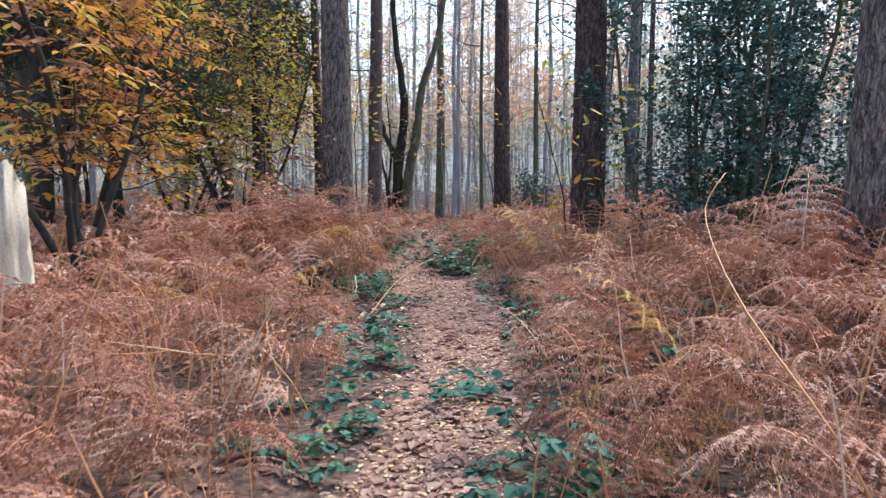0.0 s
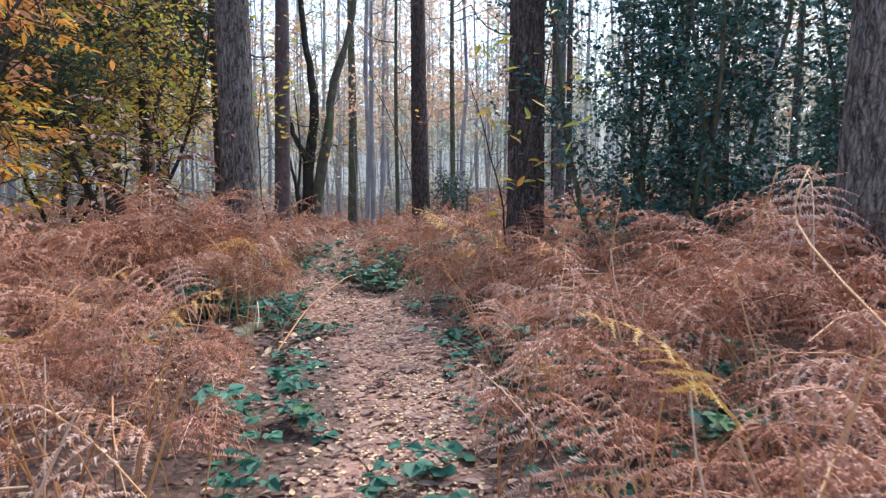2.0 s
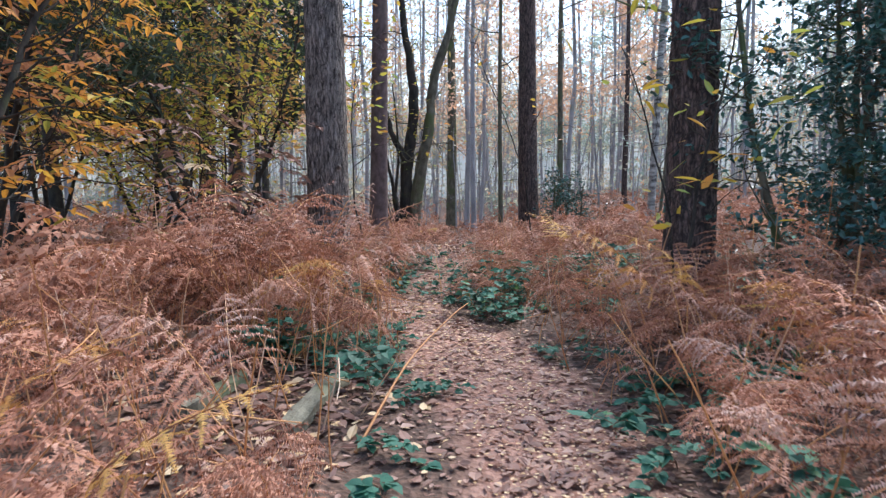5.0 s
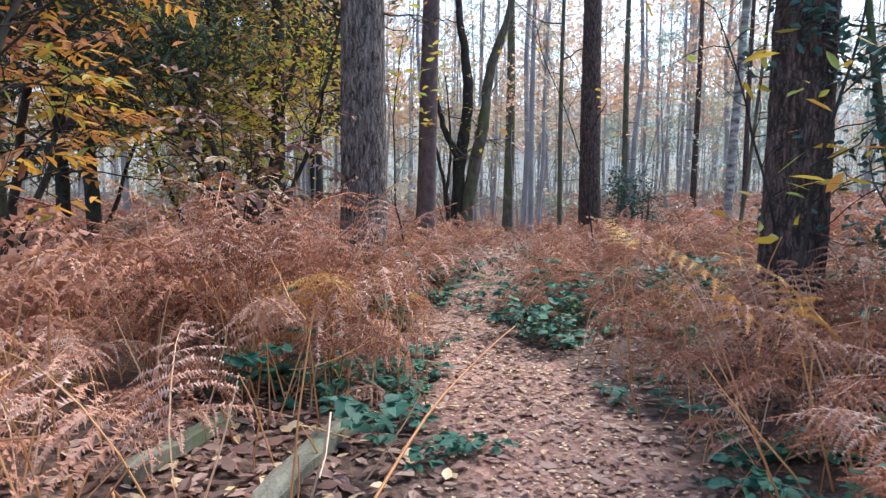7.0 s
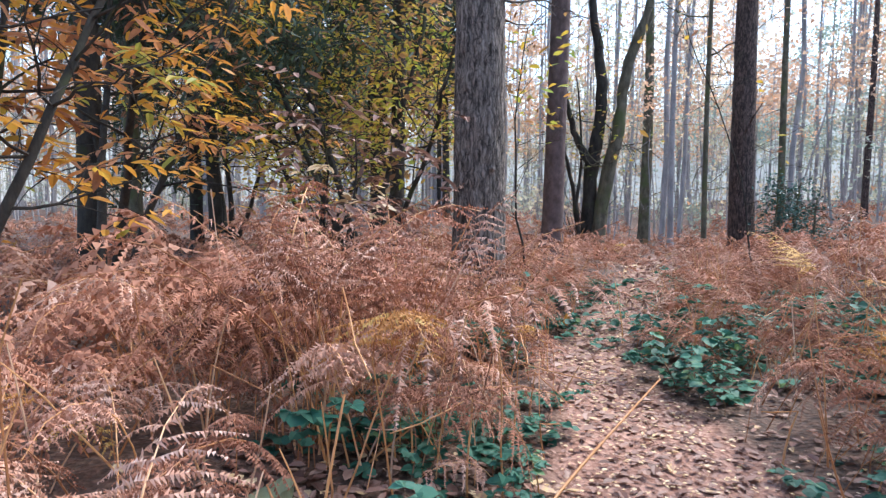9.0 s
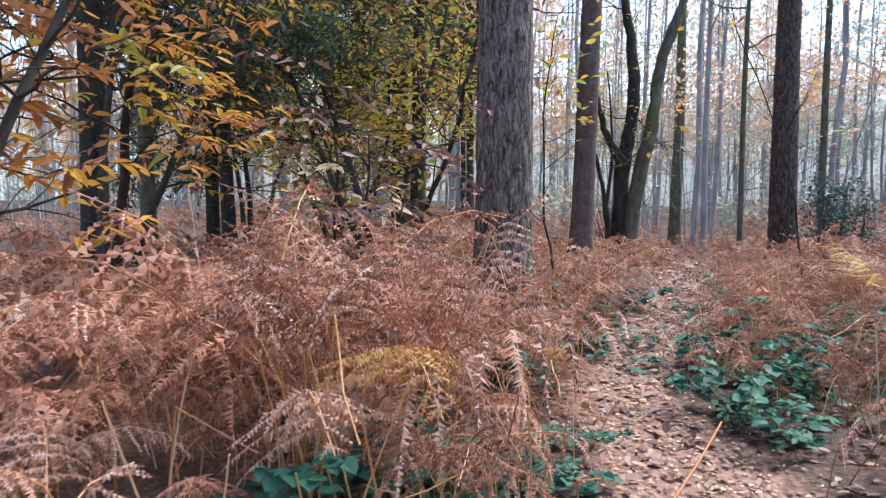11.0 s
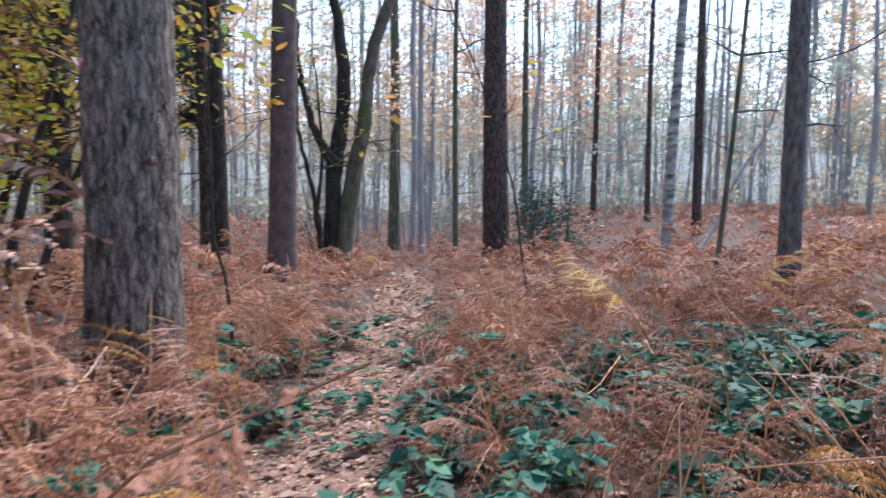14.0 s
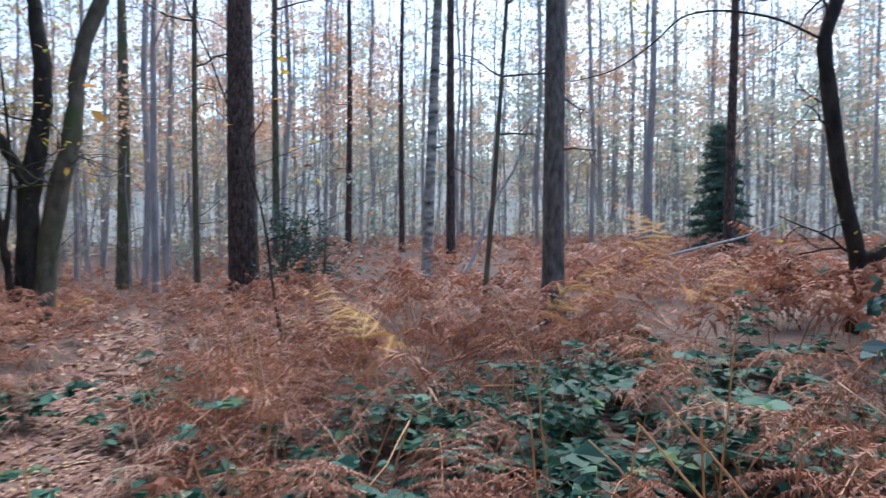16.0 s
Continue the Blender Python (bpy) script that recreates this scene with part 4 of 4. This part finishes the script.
def single_fronds():
    """Fronds that stand out by their colour or stance."""
    rng = np.random.default_rng(74)
    spots = ((-1.85, 4.95, -85, 1.0, 1), (-2.3, 5.1, -75, 1.0, 1), (1.4, 3.55, 95, 0.95, 1), (1.25, 7.7, 85, 1.05, 1), (1.55, 7.9, 100, 1.0, 1), (1.15, 9.1, 60, 1.0, 0), (1.5, 12.7, 80, 1.0, 1), (1.9, 12.9, -100, 1.0, 1), (1.2, 13.1, 20, 1.0, 1), (2.9, 13.4, -60, 1.0, 1), (3.6, 13.2, -100, 1.0, 1), (6.0, 15.2, 15, 1.5, 1), (5.7, 15.4, -20, 1.3, 1), (-1.95, 8.2, 60, 1.55, 0), (-2.2, 8.3, 30, 1.65, 0), (-2.0, 8.6, 110, 1.55, 0), (-1.75, 8.4, 80, 1.4, 0), (-2.4, 8.5, 20, 1.6, 0), (-1.6, 8.7, 170, 1.3, 0), (-4.4, 9.6, -80, 1.7, 0), (-4.2, 9.8, 70, 1.6, 0), (-2.0, 11.35, 40, 0.95, 0), (-2.5, 11.3, -50, 1.0, 0), (-1.7, 11.5, 100, 0.85, 0), (-2.3, 11.1, 160, 0.9, 0), (-3.0, 11.5, 20, 1.0, 0), (-2.3, 11.5, 90, 1.1, 0), (-1.9, 11.6, -90, 1.0, 0), (-2.65, 11.6, 10, 1.1, 0), (-2.1, 11.55, 170, 1.05, 0), (-1.75, 11.9, -40, 0.95, 0), (-2.5, 11.4, -150, 1.05, 0), (-2.4, 15.5, 60, 0.85, 0), (-1.9, 15.4, -50, 0.8, 0), (-2.8, 15.6, 150, 0.85, 0), (-1.5, 15.8, -90, 0.8, 0), (-1.6, 19.3, 120, 0.95, 0), (-2.2, 19.2, -140, 1.0, 0), (-1.2, 19.6, -60, 0.9, 0), (-2.6, 19.6, 60, 1.0, 0), (-2.95, 4.2, -60, 1.15, 0), (-3.1, 4.4, 60, 1.1, 0), (-2.8, 3.9, -20, 1.1, 0), (-3.2, 4.1, 120, 1.0, 0))
    stock = [[g.mesh(nm, m) for g, nm, m in ((f[0], "stem", M_STEM), (f[1], "blade", M_FRONDY), (f[1], "blade", M_FROND))] for f in frond_set(76, 2, 6)]
    tall = [frond(rng, 2, rng.uniform(0.8, 1.1), rng.uniform(0.7, 0.9), rng.uniform(1.0, 1.5), rng.uniform(0.0, 0.2)) for _ in range(5)]
    flat = [frond(rng, 2, rng.uniform(0.55, 0.7), rng.uniform(0.7, 0.85), rng.uniform(1.0, 1.25), rng.uniform(0.35, 0.5), 0.3) for _ in range(4)]
    tall, flat = [[[g.mesh(nm, m) for g, nm, m in ((f[0], "stem", M_STEM), (f[1], "blade", M_FRONDY), (f[1], "blade", M_FROND))] for f in fs] for fs in (tall, flat)]
    clump = [(-2.0 + rng.normal() * 0.42, 8.55 + rng.normal() * 0.32, rng.uniform(0, 360), rng.uniform(0.8, 1.05), 2) for _ in range(30)]
    clump += [(-3.0 + rng.normal() * 0.5, 9.4 + rng.normal() * 0.5, rng.uniform(0, 360), rng.uniform(0.65, 0.8), 2) for _ in range(8)]
    for x, y, a, s, kind in spots + tuple(c for c in clump if off_trail(c[0], c[1]) > 0.5):
        yellow = kind == 1
        st, by, bl = (stock, flat, tall)[kind][rng.integers((6, 4, 5)[kind])]
        f = tagged(new("bracken_frond"), "golden-yellow bracken frond among brown ones" if yellow else "tall arching rust-brown bracken frond", "fern", "bracken fronds beside the path")
        f.matrix_basis = pose(x, y, float(land(x, y)) - 0.02, 0, 0, a) @ Matrix.Scale(s, 4)
        for nm, me in (("stem", st), ("blade", by if yellow else bl)):
            ob = new(nm, me)
            ob.parent = f
            if nm == "blade":
                tagged(ob, kind="stuff")


def bracken_mass(name, seed, level, kinds, count, xr, yr, near, far, scale=1.0, label="", lean=0.6):
    rng = np.random.default_rng(seed)
    stock = []
    for st, bl in frond_set(seed + 1, level, kinds):
        stock.append([(np.concatenate(g.v), {k: np.concatenate(f) for k, f in g.f.items() if f}, np.concatenate(g.t)) for g in (st, bl)])
    out = (Geo(), Geo(), Geo())
    n = 0
    while n < count:
        x, y, a = free_spot(rng, xr, yr, near, far, 1.0, lean)
        if bare_patch(x, y, rng) or (level == 1 and 8 < y < 14.5 and -0.5 < x < 4.0):
            continue
        s = float(bracken_height(x, y)) * rng.uniform(0.75, 1.2) * scale
        m = np.array((pose(0, 0, 0, rng.normal() * 9, rng.normal() * 9, math.degrees(a)) @ Matrix.Scale(s, 4)).to_3x3())
        tone, yellow = rng.beta(2.1, 2.0) * 0.96 + 0.02, rng.random() < 0.015
        for k, (v, f, t) in enumerate(stock[rng.integers(kinds)]):
            out[2 if k and yellow else k].add(v @ m.T + (x, y, float(land(x, y)) - 0.02), list(f.values()), np.clip(t + tone, 0.01, 0.99))
        n += 1
    mass = tagged(new(name), label, "ferns", "", "stuff")
    for nm, g, mt in (("stems", out[0], M_STALK), ("blades", out[1], M_FRONDS), ("yellow_blades", out[2], M_FRONDY)):
        tagged(part(nm, g, mt, mass), kind="stuff")


bracken_near(300)
single_fronds()
bracken_mass("bracken_bank", 75, 2, 12, 1250, (-4.8, 4.6), (1.0, 15), 0.1, 3.9, 1.0, "thick bank of dead rust-brown bracken beside the path")
bracken_mass("bracken_bed", 77, 1, 16, 1650, (-9, 10), (-4, 19), 2.9, 9, 1.05, "bed of dead reddish-brown bracken under the trees")
bracken_mass("bracken_verge", 87, 1, 10, 680, (-3.2, 3.6), (13.5, 26), 0.08, 3.2, 0.8, "bracken closing in on the faint path", 0.1)
bracken_mass("far_bracken", 79, 0, 14, 4000, (-26, 30), (12, 46), 0.15, 40, 1.0, "distant bed of reddish-brown bracken")


def bare_stalks():
    """Upright straw-orange stalks that have lost their leaflets, some snapped over."""
    rng = np.random.default_rng(83)
    rest = Geo()
    for n in range(460):
        x, y, a = free_spot(rng, (-4, 4), (1.6, 15), 0.06, 1.3 if n < 160 else 2.8)
        h = rng.uniform(0.5, 1.15) * float(bracken_height(x, y)) * 1.2
        z = float(land(x, y))
        line = wander(rng, (x, y, z), (rng.normal() * 0.28, rng.normal() * 0.28, 1), h, 5, 0.06)
        if rng.random() < 0.3:
            b = rng.uniform(0, 6.28)
            line = np.concatenate([line[:4], wander(rng, line[3], (math.cos(b), math.sin(b), -0.35), h * 0.5, 3, 0.08)[1:]])
        g = Geo() if n < 160 else rest
        g.add(*tube(line, np.linspace(0.0062, 0.003, len(line)), 5), rng.uniform(0.4, 0.99))
        if n < 160:
            tagged(part("bracken_stalk", g, M_STALK), "bare straw-orange bracken stalk among dead fronds", "fern", "bare bracken stalks")
    tagged(part("bracken_stalks", rest, M_STALK), "bare upright straw-orange bracken stalks", "ferns", "", "stuff")


bare_stalks()


# ---- brambles, litter and small things ----
def bramble_stock(rng):
    cane, lf = Geo(), Geo()
    pts = wander(rng, (0, 0, 0), (rng.normal(), rng.normal(), 1.1), rng.uniform(0.4, 0.75), 8, 0.3, -0.16)
    cane.add(*tube(pts, np.linspace(0.004, 0.002, 9), 4), 0.0)
    for k in range(2, 9):
        for _ in range(2):
            a = rng.uniform(0, 6.28)
            h = unit((math.cos(a), math.sin(a), rng.uniform(0, 0.5)))
            p = pts[k] + h * rng.uniform(0.04, 0.09)
            cane.add(*tube([pts[k], p], [0.0015, 0.001], 3), 0.0)
            tone = rng.normal() * 0.12
            for da in (-1.1, 0, 1.1):
                hd = np.array([math.cos(a + da), math.sin(a + da), rng.uniform(-0.25, 0.1)])
                v, f = leaf_cloud(rng, p[None], 0.074 if da else 0.09, 0.84, 0.75, 0.3, hd * 8)
                lf.add(v, f, tone + rng.normal() * 0.04)
    return cane, lf


def brambles():
    rng = np.random.default_rng(81)
    raw = [bramble_stock(rng) for _ in range(12)]
    stock = [[g.mesh(nm, m) for g, nm, m in zip(pair, ("cane", "leaves"), (M_CANE, M_BRAMBLE))] for pair in raw]
    bed, count = (Geo(), Geo()), 0
    spots = []
    for _ in range(84):
        y = rng.uniform(2.2, 15)
        spots.append((trail_x(y) + rng.choice([-1, 1], p=[0.62, 0.38]) * (trail_w(y) + abs(rng.normal()) * 0.25 + 0.15), y, rng.uniform(0.55, 0.95)))
    for cx, cy, sp, n in ((1.5, 11.9, 0.7, 84), (2.5, 11.8, 0.7, 40), (3.4, 12.8, 0.7, 20), (-2.2, 10.7, 0.35, 14), (-2.5, 12.2, 0.35, 12), (-0.4, 12.0, 0.2, 10), (-1.75, 8.3, 0.35, 22), (0.0, 10.5, 0.3, 16), (-0.5, 3.3, 0.16, 6), (-0.55, 5.2, 0.2, 8), (-0.75, 6.4, 0.25, 8), (1.5, 5.0, 0.35, 18), (0.75, 2.9, 0.2, 6), (-0.05, 11.4, 0.25, 14), (-1.45, 12.4, 0.25, 12), (-0.1, 14.5, 0.3, 12), (-1.2, 14.8, 0.35, 10), (-1.9, 11.0, 0.4, 16), (1.2, 4.6, 0.5, 14), (1.3, 7.6, 0.4, 12), (-1.3, 8.9, 0.35, 10), (3.2, 12.0, 0.7, 20), (-1.6, 13.2, 0.5, 12)):
        spots += [(cx + rng.normal() * sp, cy + rng.normal() * sp, rng.uniform(0.75, 1.15)) for _ in range(n)]
    spots.sort(key=lambda p: abs(p[0] - trail_x(p[1])))
    for x, y, size in spots:
        if off_trail(x, y) < (0.03 if y < 9 else 0.16) or (y < 9 and abs(x - trodden(y)) < 0.22) or (abs(x + 1.65) < 0.6 and abs(y - 7.3) < 0.8):
            continue
        place = pose(x, y, float(land(x, y)) - 0.01, 0, 0, rng.uniform(0, 360)) @ Matrix.Scale(size, 4)
        pair = rng.integers(12)
        if count < 290:
            b = tagged(new("bramble_plant"), "low bramble with dark blue-green leaves in threes", "bramble", "brambles")
            b.matrix_basis = place
            for me in stock[pair]:
                new(me.name.split(".")[0], me).parent = b
            count += 1
        else:
            m, tone = np.array(place), rng.random()
            for k in (0, 1):
                g = raw[pair][k]
                bed[k].add(np.concatenate(g.v) @ m[:3, :3].T + m[:3, 3], [np.concatenate(f) for f in g.f.values() if f], np.concatenate(g.t) + tone)
    mass = tagged(new("bramble_bed"), "bed of low brambles with dark blue-green leaves", "brambles", "", "stuff")
    for nm, g, mt in (("canes", bed[0], M_CANE), ("leaves", bed[1], M_BRAMBLE)):
        tagged(part(nm, g, mt, mass), kind="stuff")


brambles()


def litter():
    rng = np.random.default_rng(91)
    g = Geo()
    n = 15500
    y = 2.0 + 20 * rng.random(n) ** 1.5
    x = trail_x(y) + rng.normal(size=n) * (trail_w(y) * 0.72 + 0.06)
    p = np.stack([x, y, land(x, y) + 0.008 + rng.random(n) * 0.012], 1)
    tone = np.where(rng.random(n) < 0.37, rng.uniform(0.76, 0.98, n), rng.uniform(0.2, 0.75, n))
    g.add(*leaf_cloud(rng, p, np.where(tone > 0.76, rng.uniform(0.022, 0.038, n), rng.choice([0.03, 0.05, 0.1], n, p=[0.62, 0.3, 0.08])), 0.62, 0.93, 0.25, None, 0.1), np.repeat(tone, 6))
    m = 5200
    x, y = rng.uniform(-2.5, 2.5, m), rng.uniform(2, 14, m)
    p = np.stack([x, y, land(x, y) + 0.01 + rng.random(m) * 0.02], 1)
    g.add(*leaf_cloud(rng, p, 0.075, 0.5, 0.85), np.repeat(rng.uniform(0.05, 0.8, m), 6))
    m = 1800
    x, y = -0.8 + rng.normal(size=m) * 1.4, 18.6 + rng.normal(size=m) * 2.4
    p = np.stack([x, y, land(x, y) + 0.01 + rng.random(m) * 0.05], 1)
    g.add(*leaf_cloud(rng, p, 0.1, 0.55, 0.7), np.repeat(rng.uniform(0.1, 0.85, m), 6))
    m = 750
    x, y = -1.6 + rng.normal(size=m) * 0.5, 7.4 + rng.normal(size=m) * 0.7
    p = np.stack([x, y, land(x, y) + 0.01 + rng.random(m) * 0.03], 1)
    g.add(*leaf_cloud(rng, p, 0.1, 0.55, 0.85), np.repeat(rng.uniform(0.05, 0.95, m), 6))
    tagged(part("leaf_litter", g, M_LITTER), "scattered yellow birch leaves and brown chestnut leaves on the path", "leaves", "", "stuff")


litter()


def plank(x0, y0, x1, y1, width, seed, label):
    """A rotten board with ragged ends, lying in the litter."""
    rng = np.random.default_rng(seed)
    g = Geo()
    a, b = np.array([x0, y0]), np.array([x1, y1])
    n = 14
    d = unit(b - a)
    s = np.array([-d[1], d[0]])
    v = []
    for k in range(n):
        c = a + (b - a) * k / (n - 1)
        w = width / 2 * (1 - 0.5 * (k in (0, n - 1))) * rng.uniform(0.88, 1.08)
        z = float(land(*c)) + 0.075
        for off, dz in ((-w, -0.05), (-w * 0.96, 0.01), (0, 0.022), (w * 0.96, 0.014), (w, -0.05), (0, -0.08)):
            v.append((*(c + s * off), z + dz + rng.normal() * 0.004))
    i = np.arange(6)
    f = np.concatenate([np.stack([k * 6 + i, k * 6 + (i + 1) % 6, (k + 1) * 6 + (i + 1) % 6, (k + 1) * 6 + i], 1) for k in range(n - 1)])
    ends = [(5, 4, 1, 0), (4, 3, 2, 1), tuple((n - 1) * 6 + k for k in (0, 1, 4, 5)), tuple((n - 1) * 6 + k for k in (1, 2, 3, 4))]
    g.add(v, [f, ends], 0.3)
    tagged(part("rotten_plank", g, M_MOSSWOOD), label, "plank", "planks beside the path")


plank(-2.0, 7.9, -2.02, 6.9, 0.125, 95, "rotten board covered in pale green moss on leaf litter")
plank(-1.27, 7.95, -1.37, 6.8, 0.145, 96, "weathered grey-green board with frayed ends on leaf litter")


def stump():
    rng = np.random.default_rng(97)
    ob = tagged(new("tree_stump"), "pale splintered snag of a broken tree", "stump")
    ob.location = (-3.45, 4.95, float(land(-3.45, 4.95)))
    g = Geo()
    sides, zs = 26, np.linspace(-0.1, 1.15, 10)
    v = []
    for k, z in enumerate(zs):
        for s in range(sides):
            a = s * 2 * math.pi / sides
            r = (0.17 - 0.04 * z) * (1 + 0.14 * math.sin(4 * a) + 0.1 * math.sin(9 * a + 1)) + rng.normal() * 0.007
            jag = (0.2 + 0.2 * math.sin(a + 2.6) + rng.uniform(-0.07, 0.07)) if k == 9 else 0
            v.append((r * math.cos(a), r * math.sin(a), z + jag))
    i = np.arange(sides)
    j = (i + 1) % sides
    f = np.concatenate([np.stack([k * sides + i, k * sides + j, (k + 1) * sides + j, (k + 1) * sides + i], 1) for k in range(9)])
    v.append((0, 0, 1.05))
    g.add(v, [f, np.stack([9 * sides + i, 9 * sides + j, np.full(sides, len(v) - 1)], 1)], 0.5)
    part("trunk", g, M_PALEWOOD, ob, "pale bare wood with splintered top", True)


stump()


def long_stem(name, label, pts, r, material, category):
    pts = np.array(pts, float)
    k = np.linspace(0, len(pts) - 1, 14)
    fine = np.stack([np.interp(k, np.arange(len(pts)), pts[:, a]) for a in range(3)], 1)
    for _ in range(2):
        fine[1:-1] = (fine[:-2] + 2 * fine[1:-1] + fine[2:]) / 4
    g = Geo()
    g.add(*tube(fine, np.linspace(r, r * 0.5, 14), 6), 0.45)
    tagged(part(name, g, material, None, "", True), label, category)


long_stem("dead_stalk", "long pale dry stalk arching above the bracken", [(1.22, 1.55, 0.2), (1.15, 1.75, 0.64), (1.06, 2.0, 0.84), (1.03, 2.5, 1.05), (1.14, 3.1, 1.29), (1.21, 3.3, 1.38), (1.35, 3.4, 1.52)], 0.0055, M_STEM, "stalk")
long_stem("fallen_branch", "bare grey fallen branch leaning against a birch", [(4.0, 18.2, 0.5), (4.6, 18.5, 1.0), (5.0, 18.7, 1.9), (5.6, 18.8, 2.6), (5.9, 18.9, 3.6)], 0.035, M_DRYWOOD, "branch")
long_stem("fallen_branch", "long dry branch lying low over the bracken", [(7.0, 17.5, 0.9), (8.2, 17.4, 1.15), (9.6, 17.6, 1.35), (11.0, 18.0, 1.6)], 0.03, M_DRYWOOD, "branch")
long_stem("fallen_branch", "long pale fern stalk lying across the path edge", [(-0.95, 6.6, 0.05), (-0.75, 7.6, 0.3), (-0.45, 8.6, 0.42), (-0.33, 9.3, 0.38)], 0.009, M_STEM, "branch")


def orange_leaf():
    rng = np.random.default_rng(99)
    g = Geo()
    v, f = leaf_cloud(rng, np.zeros((1, 3)), 0.17, 0.55, 0.2, 0.35, np.array([0.2, -0.1, 9.0]))
    g.add(v, f, 0.5)
    ob = part("fallen_leaf", g, M_CHEST)
    ob.location = (-1.25, 12.1, float(land(-1.25, 12.1)) + 0.1)
    tagged(ob, "single orange chestnut leaf standing in low brambles", "leaf")


orange_leaf()
